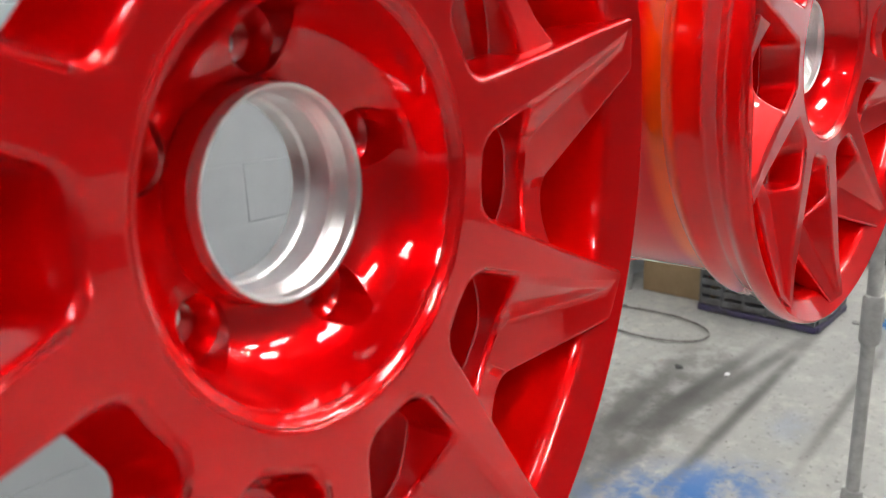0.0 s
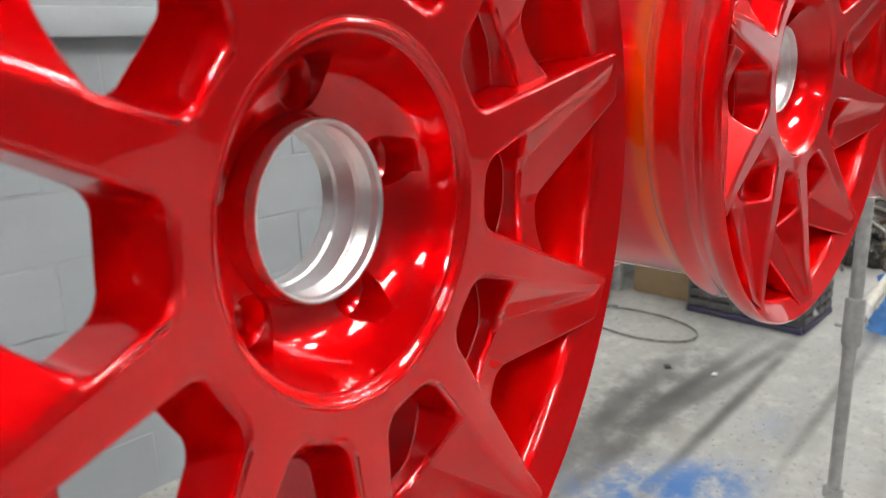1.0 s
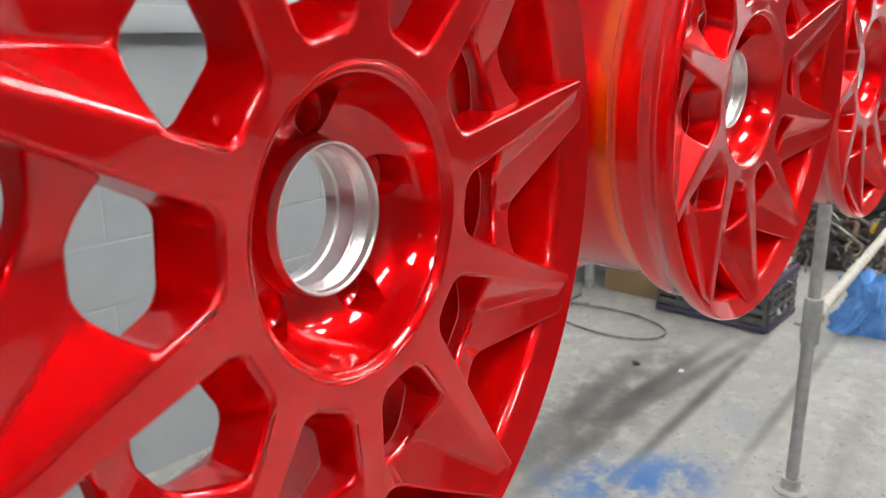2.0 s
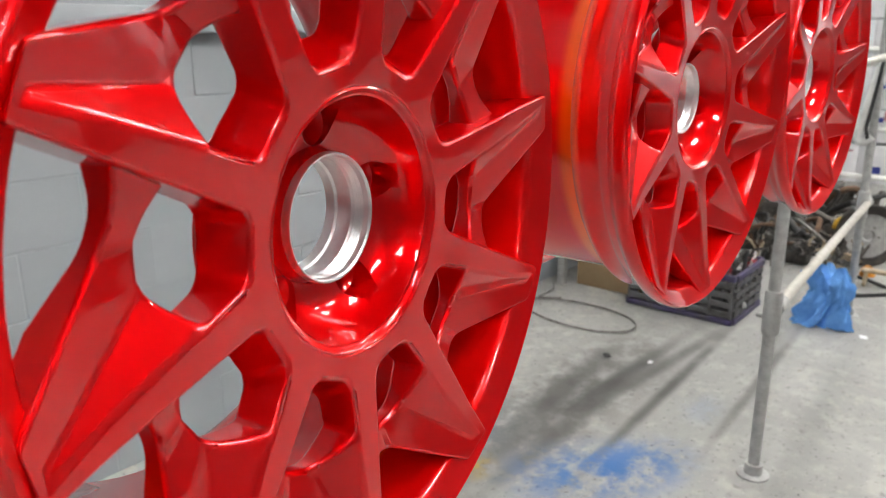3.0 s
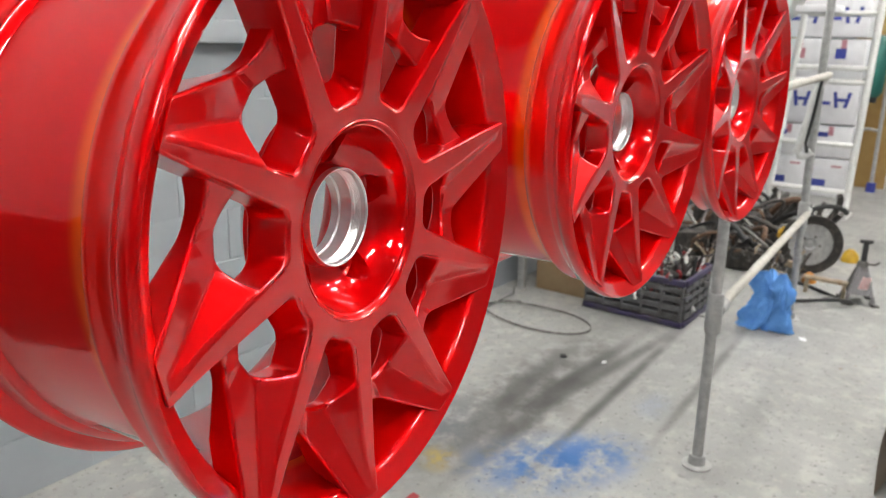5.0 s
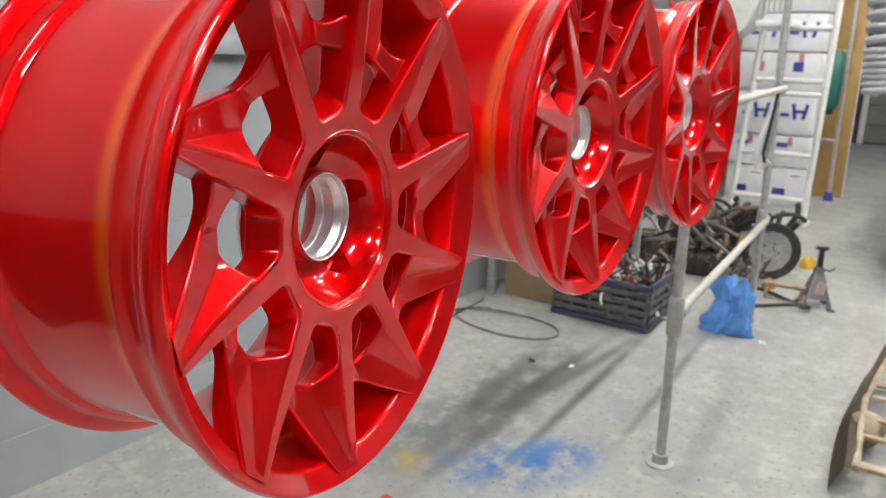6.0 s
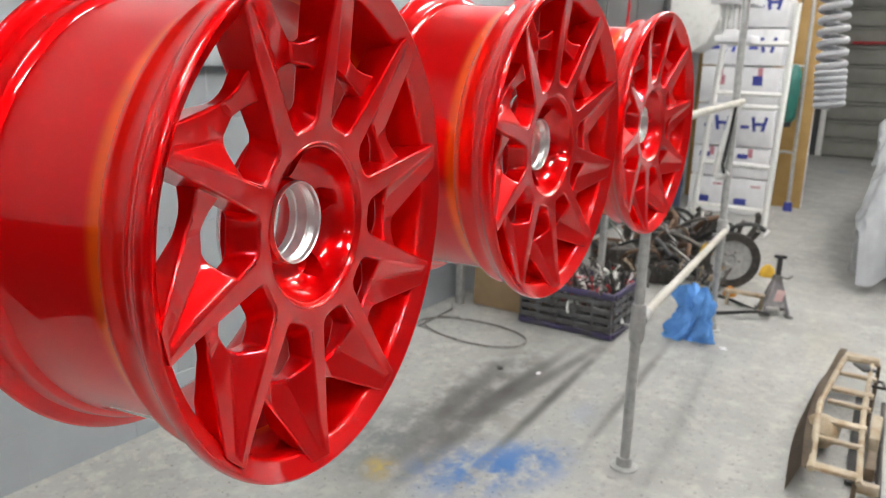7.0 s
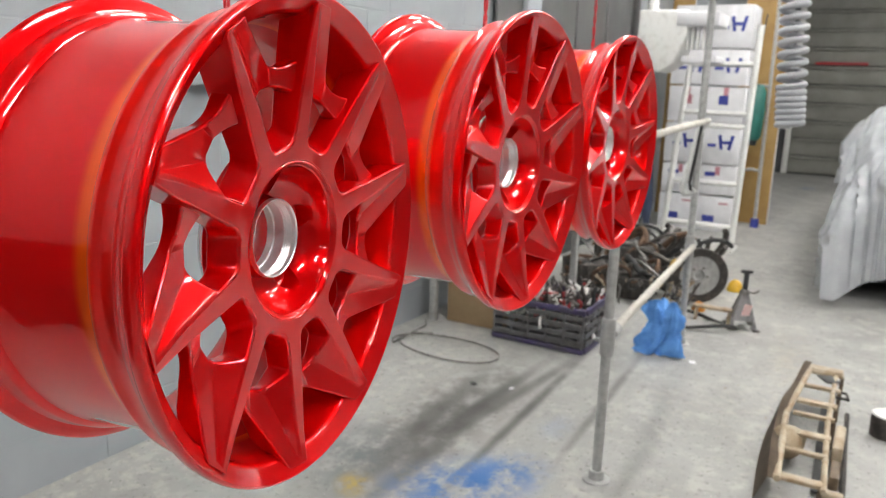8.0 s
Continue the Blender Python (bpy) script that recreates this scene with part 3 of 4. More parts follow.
def folding_crate(m):
    """A slatted folding crate, full of small metal parts."""
    L, W, H = 0.44, 0.60, 0.285
    crate = thing("plastic_crate", m, "dirty grey slatted plastic crate with a purple rim, full of parts", "crate")
    part("base", box(L, W, 0.02, (L / 2, W / 2, 0.012), 0.004), GREY_CRATE, crate)
    for z, h in ((0.02, 0.03), (H - 0.022, 0.036)):
        f = bmesh.new()
        for sx, sy, cx, cy in ((0.022, W, 0.0, W / 2), (0.022, W, L, W / 2), (L - 0.024, 0.022, L / 2, 0.0), (L - 0.024, 0.022, L / 2, W)):
            box(sx, sy, h, (cx, cy, z), 0.004, bm=f)
        part("rim" if z > 0.1 else "base_frame", f, PURPLE, crate, "dark purple plastic rim")
    for cx in (0.0, L):
        for k in range(4):
            part("slat", box(0.012, W - 0.03, 0.034, (cx, W / 2, 0.062 + k * 0.052), 0.003), GREY_CRATE, crate)
        for k in range(6):
            part("post", box(0.017, 0.014, 0.215, (cx, 0.012 + (W - 0.024) * k / 5, 0.145), 0.002), GREY_CRATE, crate)
    for cy in (0.0, W):
        for k in range(4):
            part("slat", box(L - 0.03, 0.012, 0.034, (L / 2, cy, 0.062 + k * 0.052), 0.003), GREY_CRATE, crate)
        for k in range(1, 4):
            part("post", box(0.014, 0.017, 0.215, (0.012 + (L - 0.024) * k / 4, cy, 0.145), 0.002), GREY_CRATE, crate)
    return crate


folding_crate(rm(3.43, 0.855))


def small_parts(name, m, size, count, height, mats, label, seed):
    """A heap of bolts, brackets, clips and hoses."""
    rng = random.Random(seed)
    bm = bmesh.new()
    for k in range(count):
        x, y = rng.random() * size[0], rng.random() * size[1]
        z = height * (0.35 + 0.65 * rng.random())
        turn = Euler((rng.random() * 6, rng.random() * 6, rng.random() * 6)).to_matrix().to_4x4()
        before = len(bm.faces)
        kind = rng.randrange(4)
        s = 0.012 + 0.028 * rng.random()
        if kind == 0:
            box(s * 2, s * (0.4 + rng.random()), s * 0.5, (x, y, z), s * 0.1, 1, bm, turn)
        elif kind == 1:
            c = turn.to_3x3() @ Vector((s * 2.2, 0, 0))
            tube([Vector((x, y, z)) - c, Vector((x, y, z)) + c], s * 0.3, 7, bm)
        elif kind == 2:
            q = turn.to_3x3()
            tube([Vector((x, y, z)) + q @ Vector((s * 1.3 * math.cos(a), s * 1.3 * math.sin(a), 0)) for a in (0.5 * j for j in range(11))], s * 0.22, 6, bm)
        else:
            q = turn.to_3x3()
            tube([Vector((x, y, z)) + q @ Vector((s * (j - 2), s * 0.5 * math.sin(j * 1.7), s * 0.4 * math.cos(j * 1.1))) for j in range(6)], s * 0.26, 6, bm)
        bm.faces.ensure_lookup_table()
        mi = rng.randrange(len(mats))
        for f in bm.faces[before:]:
            f.material_index = mi
    return solid(name, bm, mats, m, label, "parts", kind="stuff")


small_parts("crate_contents", rm(3.445, 0.87, 0.03), (0.41, 0.57), 330, 0.30, [DARK_STEEL, STEEL, BLACK, STEEL, RED_PLASTIC, WHITE_TUBE], "heap of small dark metal and plastic car parts", 3)


def carton(m, sx, sy, sz, mat, label, marks=(), group=""):
    """A closed carton with flaps and tape, its face towards -x."""
    c = thing("carton", m, label, "box", group)
    part("body", box(sx, sy, sz, (sx / 2, sy / 2, sz / 2), 0.004), mat, c)
    for k in (0, 1):
        part("flap", box(sx - 0.006, sy / 2 - 0.003, 0.004, (sx / 2, sy * (0.25 + 0.5 * k), sz + 0.003), 0.0012, 1), mat, c)
    part("tape", box(0.0015, 0.05, sz * 0.3, (-0.0012, sy / 2, sz * 0.85)), CARD if mat is CARD else PINK_INK if len(marks) % 2 else WHITE_CARD, c, "strip of packing tape")
    for cy, cz, w, h, tilt, ink in marks:
        part("print", box(0.002, w, h, (-0.0016, cy, cz), turn=Matrix.Rotation(radians(tilt), 4, "X")), ink, c, "plain printed bar")
    return c


carton(rm(3.56, 1.44), 0.3, 0.42, 0.265, CARD, "plain brown cardboard box on the floor by the crate")

bench = thing("steel_bench", rm(0, 0), "grey steel workbench standing by the block wall", "bench")
for u, v in ((3.50, 1.93), (4.55, 1.93), (4.55, 1.36), (3.95, 1.50)):
    part("leg", box(0.045, 0.045, 0.72, (u, v, 0.36), 0.004), PIPE, bench)
part("top", box(1.2, 0.68, 0.035, (4.03, 1.66, 0.737), 0.004), STEEL, bench)

pts = []
for k in range(60):
    a = 2 * math.pi * 1.25 * k / 59 + 0.6
    r = 0.245 + 0.035 * math.sin(1.7 * a)
    pts.append((r * 0.8 * math.cos(a), r * 1.25 * math.sin(a), 0.008 + 0.01 * (k / 59)))
pts += [(0.26, 0.30, 0.02), (0.36, 0.36, 0.02)]
solid("cable", tube(pts, 0.0052, 8), STEEL, rm(3.06, 1.58), "loop of dark rubber cable lying on the floor", "cable")

# ---------------------------------------------------------------- heap of removed car parts
def brake_disc(m, r, label):
    d = thing("leaning_disc", m, label, "disc")
    part("ring", lathe([(r * 0.72, -0.02), (r, -0.028), (r * 1.02, 0.0), (r, 0.028), (r * 0.72, 0.03)], 48, "Y", closed=True), DARK_STEEL, d, "dark rubber-edged ring")
    part("plate", lathe([(0.0, 0.012), (0.03, 0.012), (0.04, -0.004), (r * 0.35, 0.0), (r * 0.73, -0.008), (r * 0.73, 0.02), (0.0, 0.022)], 48, "Y"), PIPE, d, "grey worn steel plate")
    for k in range(5):
        a = 2 * math.pi * k / 5
        part("bolt", lathe([(0.0, -0.012), (0.009, -0.012), (0.009, 0.004), (0.0, 0.004)], 6, "Y"), STEEL, d, "", pose(r * 0.3 * math.cos(a), 0, r * 0.3 * math.sin(a)))
    return d


brake_disc(rm(5.05, 0.56, 0.212) @ pose(0, 0, 0, 0, 8, -62), 0.205, "dark disc with a grey plate leaning on a parts heap")


def engine_lump(m, sx, sy, sz, seed, label):
    """A dark casting with flanges, pipes and bolts."""
    rng = random.Random(seed)
    e = thing("car_part", m, label, "car part", "removed car parts")
    part("casting", box(sx, sy, sz, (0, 0, sz / 2), 0.025, 3), DARK_STEEL, e)
    f = bmesh.new()
    for k in range(5):
        box(sx * 1.03, 0.012, sz * 0.75, (0, -sy / 2 + sy * (k + 0.5) / 5, sz * 0.5), 0.003, 1, f)
    part("ribs", f, DARK_STEEL, e)
    for k in range(3):
        a = rng.random() * 6.28
        pts = [(-sx * 0.5 + sx * t, sy * 0.45 * math.sin(a + 4 * t), sz * (0.95 + 0.22 * math.sin(a + 3 * t))) for t in (j / 10 for j in range(11))]
        part("pipe", tube(pts, 0.012 + 0.008 * rng.random(), 9), (STEEL, RUBBER, RUST)[k], e)
    part("cover", lathe([(0.0, sz * 1.02), (sy * 0.2, sz * 1.02), (sy * 0.22, sz * 0.98), (sy * 0.22, sz * 0.6)], 20, "Z"), STEEL, e, "round steel cover", pose(sx * 0.1, sy * 0.15, 0))
    part("bracket", box(0.05, sy * 1.1, 0.03, (-sx * 0.4, 0, sz * 0.8), 0.004), RUST, e)
    return e


for u, v, z, sx, sy, sz, turn, seed in ((4.95, 1.02, 0, 0.30, 0.30, 0.15, 12, 1), (5.35, 0.72, 0, 0.30, 0.26, 0.20, -20, 2), (5.7, 1.25, 0, 0.34, 0.34, 0.24, 5, 3),
                                        (5.05, 1.45, 0, 0.3, 0.32, 0.2, 30, 4), (6.0, 0.95, 0, 0.32, 0.36, 0.2, -8, 5), (6.1, 1.55, 0, 0.36, 0.34, 0.2, 15, 6)):
    engine_lump(rm(u, v, z, turn), sx, sy, sz, seed, "dark oily metal car part on the floor")
for n, (u, v, w, d, h) in enumerate(((4.75, 0.72, 0.5, 0.6, 0.26), (5.2, 0.55, 0.7, 0.9, 0.30), (5.6, 0.7, 0.7, 0.8, 0.34))):
    for k in range(9):
        r1 = random.Random(40 + 10 * n + k)
        x, y = u + w * r1.random(), v + d * r1.random()
        pts = [(0.10 * math.cos(2.4 * t + k) + 0.16 * (t - 1), 0.14 * math.sin(1.9 * t + 2 * k), 0.02 + h * abs(math.sin(1.3 * t + k))) for t in (j / 8 for j in range(17))]
        solid("bent_pipe", tube(pts, 0.010 + 0.016 * r1.random(), 9), (RUBBER, STEEL, DARK_STEEL, RUST)[k % 4], rm(x, y, 0.02, 360 * r1.random()), "bent hose or pipe in the parts heap", "pipe", "pipes in the heap")
small_parts("loose_parts", rm(4.62, 0.55, 0.0), (0.9, 0.95), 190, 0.18, [DARK_STEEL, STEEL, BLACK, RUST, TAN], "loose small car parts lying among the heap", 8)
for u, v, r, mat, lab in ((5.0, 0.72, 0.05, YELLOW, "small yellow plastic cap on the heap"), (4.85, 0.50, 0.045, ORANGE, "small orange plastic piece under the disc"), (5.6, 0.38, 0.06, YELLOW, "yellow plastic funnel behind the disc")):
    h = 0.44 if mat is YELLOW and u < 5.2 else 0.0
    if h:
        h = 0.245
    solid("plastic_funnel", lathe([(0.0, 0.0), (r, 0.0), (r * 1.05, r * 0.2), (r * 0.8, r), (r * 0.3, r * 1.5), (0.0, r * 1.5)], 18, "Z"), mat, rm(u, v, h), lab, "funnel")
hoop = [(0.15 * math.cos(a), 0.24 * math.sin(a), 0.02 + 0.03 * math.sin(2 * a)) for a in (2 * math.pi * k / 40 for k in range(40))]
solid("rubber_hose", tube(hoop, 0.012, 8, closed=True), RUBBER, rm(4.5, 0.42), "curved black rubber hose on the floor", "hose")
bar = thing("metal_bracket", rm(4.62, 0.36), "tan metal bracket lying by the disc", "bracket")
part("plate", box(0.06, 0.26, 0.02, (0, 0, 0.10), 0.004), TAN, bar)
for y in (-0.11, 0.11):
    part("leg", box(0.04, 0.02, 0.09, (0, y, 0.045), 0.004), TAN, bar)


def jack_stand(m):
    """A three-sided axle stand with a ratchet post."""
    j = thing("jack_stand", m, "grey steel jack stand with a pale red label on the floor", "jack stand")
    feet = [(0.115 * math.cos(a), 0.115 * math.sin(a)) for a in (radians(d) for d in (45, 135, 225, 315))]
    for x, y in feet:
        part("leg", tube([(x, y, 0.008), (x * 0.22, y * 0.22, 0.235)], 0.009, 8), JACK_PAINT, j)
        part("foot", box(0.045, 0.045, 0.008, (x, y, 0.004), 0.002), DARK_STEEL, j)
    f = bmesh.new()
    for i in range(4):
        (x0, y0), (x1, y1) = feet[i], feet[(i + 1) % 4]
        a = [f.verts.new((x * k, y * k, z)) for x, y, k, z in ((x0, y0, 0.80, 0.06), (x1, y1, 0.80, 0.06), (x1, y1, 0.24, 0.23), (x0, y0, 0.24, 0.23))]
        f.faces.new(a)
        b1 = f.verts.new((x0 * 0.98, y0 * 0.98, 0.01))
        b2 = f.verts.new((x0 * 0.98 + (x1 - x0) * 0.22, y0 * 0.98 + (y1 - y0) * 0.22, 0.01))
        f.faces.new((a[0], b1, b2))
        c1 = f.verts.new((x1 * 0.98, y1 * 0.98, 0.01))
        c2 = f.verts.new((x1 * 0.98 + (x0 - x1) * 0.22, y1 * 0.98 + (y0 - y1) * 0.22, 0.01))
        f.faces.new((a[1], c2, c1))
    part("side_plate", f, JACK_PAINT, j, "pressed steel side plates")
    part("sticker", box(0.002, 0.052, 0.11, (-0.062, -0.012, 0.125), turn=Matrix.Rotation(radians(-14), 4, "Y") @ Matrix.Rotation(radians(8), 4, "X")), PINK_LABEL, j, "faded red label")
    part("collar", lathe([(0.0, 0.225), (0.032, 0.225), (0.034, 0.25), (0.026, 0.262), (0.0, 0.262)], 16, "Z"), STEEL, j)
    part("post", box(0.026, 0.03, 0.13, (0, 0, 0.315), 0.004), BLACK, j, "black ratchet post")
    part("saddle", box(0.03, 0.075, 0.02, (0, 0, 0.385), 0.006), BLACK, j)
    part("lever", tube([(0, 0, 0.25), (-0.02, -0.06, 0.245), (-0.02, -0.085, 0.265)], 0.006, 8), STEEL, j)
    return j


jack_stand(rm(4.62, 0.17, 0, 20))

# ---------------------------------------------------------------- white frame, cartons, boards
frame_truck = thing("sack_truck", rm(0, 0), "white tubular steel sack truck standing upright", "sack truck")
part("post", tube([(7.4, 0.735, 0.05), (7.4, 0.71, 1.2), (7.4, 0.69, 2.19)], 0.032, 12), WHITE_TUBE, frame_truck)
part("post", tube([(7.4, 1.44, 0.05), (7.4, 1.38, 1.0), (7.4, 1.32, 1.83)], 0.030, 12), WHITE_TUBE, frame_truck)
for z, v0, v1 in ((0.20, 0.73, 1.43), (0.64, 0.72, 1.41), (1.215, 0.71, 1.37), (1.34, 0.71, 1.36), (1.82, 0.70, 1.32)):
    part("rung", tube([(7.4, v0, z), (7.4, v1, z)], 0.026, 10), WHITE_TUBE, frame_truck)
f = bmesh.new()
box(0.3, 0.85, 0.03, (7.22, 1.09, 0.015), 0.006, bm=f)
box(0.03, 0.85, 0.09, (7.085, 1.09, 0.05), 0.006, bm=f)
part("toe_plate", f, WHITE_TUBE, frame_truck, "white steel toe plate")

rng = random.Random(5)
rows = [(0.0, 0.40), (0.403, 0.335), (0.741, 0.45), (1.194, 0.40), (1.597, 0.385), (1.985, 0.46)]
for k, (z, h) in enumerate(rows):
    for c, (v, w) in enumerate(((0.90, 0.40), (1.305, 0.41))):
        marks = []
        if k in (2, 4, 5):
            y0 = 0.07 + 0.03 * rng.random()
            marks += [(y0, h * 0.55, 0.035, 0.16, 12, INK), (y0 + 0.11, h * 0.55, 0.035, 0.16, -10, INK), (y0 + 0.055, h * 0.55, 0.10, 0.035, 0, INK), (y0 + 0.2, h * 0.47, 0.09, 0.035, 0, INK)]
        elif k == 3:
            marks += [(0.22 if c == 0 else 0.2, h * 0.62, 0.10, 0.10, 0, INK if c == 0 else PINK_INK)]
        elif k == 1:
            marks += [(0.28, h * 0.7, 0.11, 0.05, 0, INK)]
        else:
            marks += [(0.25, h * 0.35, 0.13, 0.07, 0, INK), (0.1, h * 0.8, 0.1, 0.02, 0, PINK_INK)]
        carton(rm(8.2 + 0.03 * rng.random(), v, z + 0.006 * k), 0.5, w, h - 0.012, WHITE_CARD, "white carton with blue print in a tall stack", marks, "stacked cartons")

for u, v, w, h, lab in ((9.12, 0.64, 0.50, 2.9, "tall plywood board standing behind the cartons"), (9.2, 1.75, 0.26, 2.9, "plywood board standing by the block wall")):
    b = thing("plywood_board", rm(u, v), lab, "board", "plywood boards")
    part("sheet", box(0.018, w, h, (0, w / 2, h / 2), 0.002), PLY, b)
    part("edge", box(0.010, 0.012, h - 0.02, (-0.004, -0.008, h / 2), 0.002), WHITE_CARD, b, "pale cut edge")
pole = thing("conduit_pole", rm(8.85, 0.735), "thin grey pole with a blue foot", "pole")
part("tube", tube([(0, 0, 0.1), (0, 0.02, 2.9)], 0.022, 10), PIPE, pole)
part("foot", lathe([(0.0, 0.0), (0.05, 0.0), (0.045, 0.10), (0.0, 0.10)], 14, "Z"), INK, pole, "blue plastic foot")
for z in (0.66, 1.62):
    part("arm", tube([(0, 0, z), (-0.02, 0.12, z + 0.02), (-0.02, 0.2, z - 0.01)], 0.017, 8), PIPE, pole)
reel = thing("green_canister", rm(8.6, 0.84, 1.02), "dark green plastic canister hanging by the boards", "canister")
part("body", lathe([(0.0, 0.0), (0.07, 0.01), (0.10, 0.06), (0.105, 0.3), (0.10, 0.55), (0.06, 0.62), (0.0, 0.63)], 24, "Z"), GREEN, reel)
part("cap", lathe([(0.0, -0.05), (0.05, -0.05), (0.06, 0.02), (0.0, 0.02)], 18, "Z"), BLACK, reel)
part("strap", tube([(0.0, 0.05, 0.62), (0.0, 0.03, 0.9), (0.25, 0.02, 1.4)], 0.008, 6), BLACK, reel)

unit = thing("extractor_unit", rm(6.5, 1.1, 1.72), "white plastic extractor box on a white post", "extractor")
f = bmesh.new()
a = [f.verts.new((-0.2, y, z)) for y, z in ((0.04, 0.52), (0.02, 0.30), (0.12, 0.06), (0.24, -0.02), (0.40, 0.04), (0.46, 0.24), (0.46, 0.52))]
c = [f.verts.new((0.2, v.co.y, v.co.z)) for v in a]
f.faces.new(a)
f.faces.new(c[::-1])
for i in range(len(a)):
    f.faces.new((a[i], a[(i + 1) % len(a)], c[(i + 1) % len(a)], c[i]))
bmesh.ops.bevel(f, geom=f.edges[:], offset=0.02, segments=3, affect="EDGES", profile=0.5)
part("case", f, WHITE_TUBE, unit)
part("lid", box(0.42, 0.36, 0.12, (0.0, -0.06, 0.44), 0.015), WHITE_CARD, unit)
for k in range(5):
    part("rib", box(0.06, 0.016, 0.2, (-0.12, -0.15 + 0.045 * k, 0.28), 0.004), WHITE_TUBE, unit)
part("tray", box(0.36, 0.30, 0.06, (0.0, -0.09, 0.10), 0.012), WHITE_CARD, unit)
part("post", tube([(0.1, 0.42, -1.72), (0.1, 0.42, 1.6)], 0.05, 12), WHITE_TUBE, unit, "white painted post")
dark = thing("work_jacket", rm(7.0, 1.62, 0.16), "dark blue work jacket hanging by the cartons", "jacket")
part("cloth", lathe([(0.0, 0.0), (0.13, 0.01), (0.15, 0.3), (0.12, 0.65), (0.05, 0.82), (0.0, 0.84)], 20, "Z"), material("navy_cloth", (0.015, 0.022, 0.05), 0.85, 0, (0.03, 0.045, 0.085), 9.0, (0.4, 0.65), 0.3, 300), dark)
part("hanger", tube([(0, 0, 0.83), (0, 0.1, 1.2), (0, 0.43, 1.3)], 0.006, 6), PIPE, dark)
solid("drum", lathe([(0.0, 0.0), (0.16, 0.0), (0.16, 0.16), (0.0, 0.16)], 28, "Z"), BLACK, rm(7.0, 1.62), "low black plastic drum", "drum")

# ---------------------------------------------------------------- dark sliding door on the block wall
side = tagged(new("door_2"), "dark grey steel sliding door on the block wall", "door", "", "structure")
side.matrix_basis = rm(0, WALL_V - 0.05)
DARK_PANEL = material("dark_grey_panel", (0.10, 0.10, 0.10), 0.5, 0.1, (0.07, 0.07, 0.07), 3.0, (0.35, 0.7), 0.1, 100)
for k, (u, w) in enumerate(((4.35, 0.42), (5.10, 0.78), (5.90, 0.78), (6.70, 0.78))):
    part("panel", box(w - 0.01, 0.03, 3.0, (u + w / 2, 0, 1.51), 0.004), DARK_PANEL, side)
part("post", box(0.26, 0.06, 3.1, (4.93, -0.01, 1.56), 0.006), WALL_PAINT, side, "pale painted post")
part("edge", box(0.12, 0.09, 3.1, (7.56, -0.01, 1.56), 0.006), BLACK, side, "black rubber door edge")

# ---------------------------------------------------------------- shutter door
door = tagged(new("door_1"), "grey horizontally ribbed roller shutter door", "door", "", "structure")
door.matrix_basis = rm(EAST_U - 0.06, 0)
for k in range(10):
    part("slat", box(0.04, 4.0, 0.318, (0, -0.78, 0.19 + 0.345 * k), 0.008), DOOR_PAINT, door)
    part("rib", box(0.07, 4.0, 0.055, (-0.03, -0.78, 0.335 + 0.345 * k), 0.012), DOOR_PAINT, door)
part("guide", box(0.09, 0.10, 3.55, (0, 1.27, 1.775), 0.01), WHITE_TUBE, door, "white door guide rail")
part("marker", box(0.05, 0.9, 0.05, (-0.045, 0.5, 2.14), 0.006), RED_PLASTIC, door, "red strip across the shutter")

# ---------------------------------------------------------------- coiled air hose
pts = []
turns = 15.5
for k in range(int(turns * 22)):
    w = k / 22
    z = 0.026 * min(w, 6.5) + 0.048 * max(0.0, w - 6.5)
    a = 2 * math.pi * w
    pts.append((0.050 * math.cos(a) + 0.004 * math.sin(w), 0.050 * math.sin(a) + 0.045 * (z / 0.6), z))
top = pts[-1]
pts += [(0.0, top[1] + 0.01, top[2] + 0.05), (0.0, top[1] + 0.012, top[2] + 0.5), (0.0, top[1] + 0.012, TOP_Z - 1.41)]
solid("coiled_hose", tube(pts, 0.0145, 9), HOSE_PVC, rm(3.0, -0.150, 1.415), "white coiled air hose hanging from the ceiling", "air hose", smooth=60)


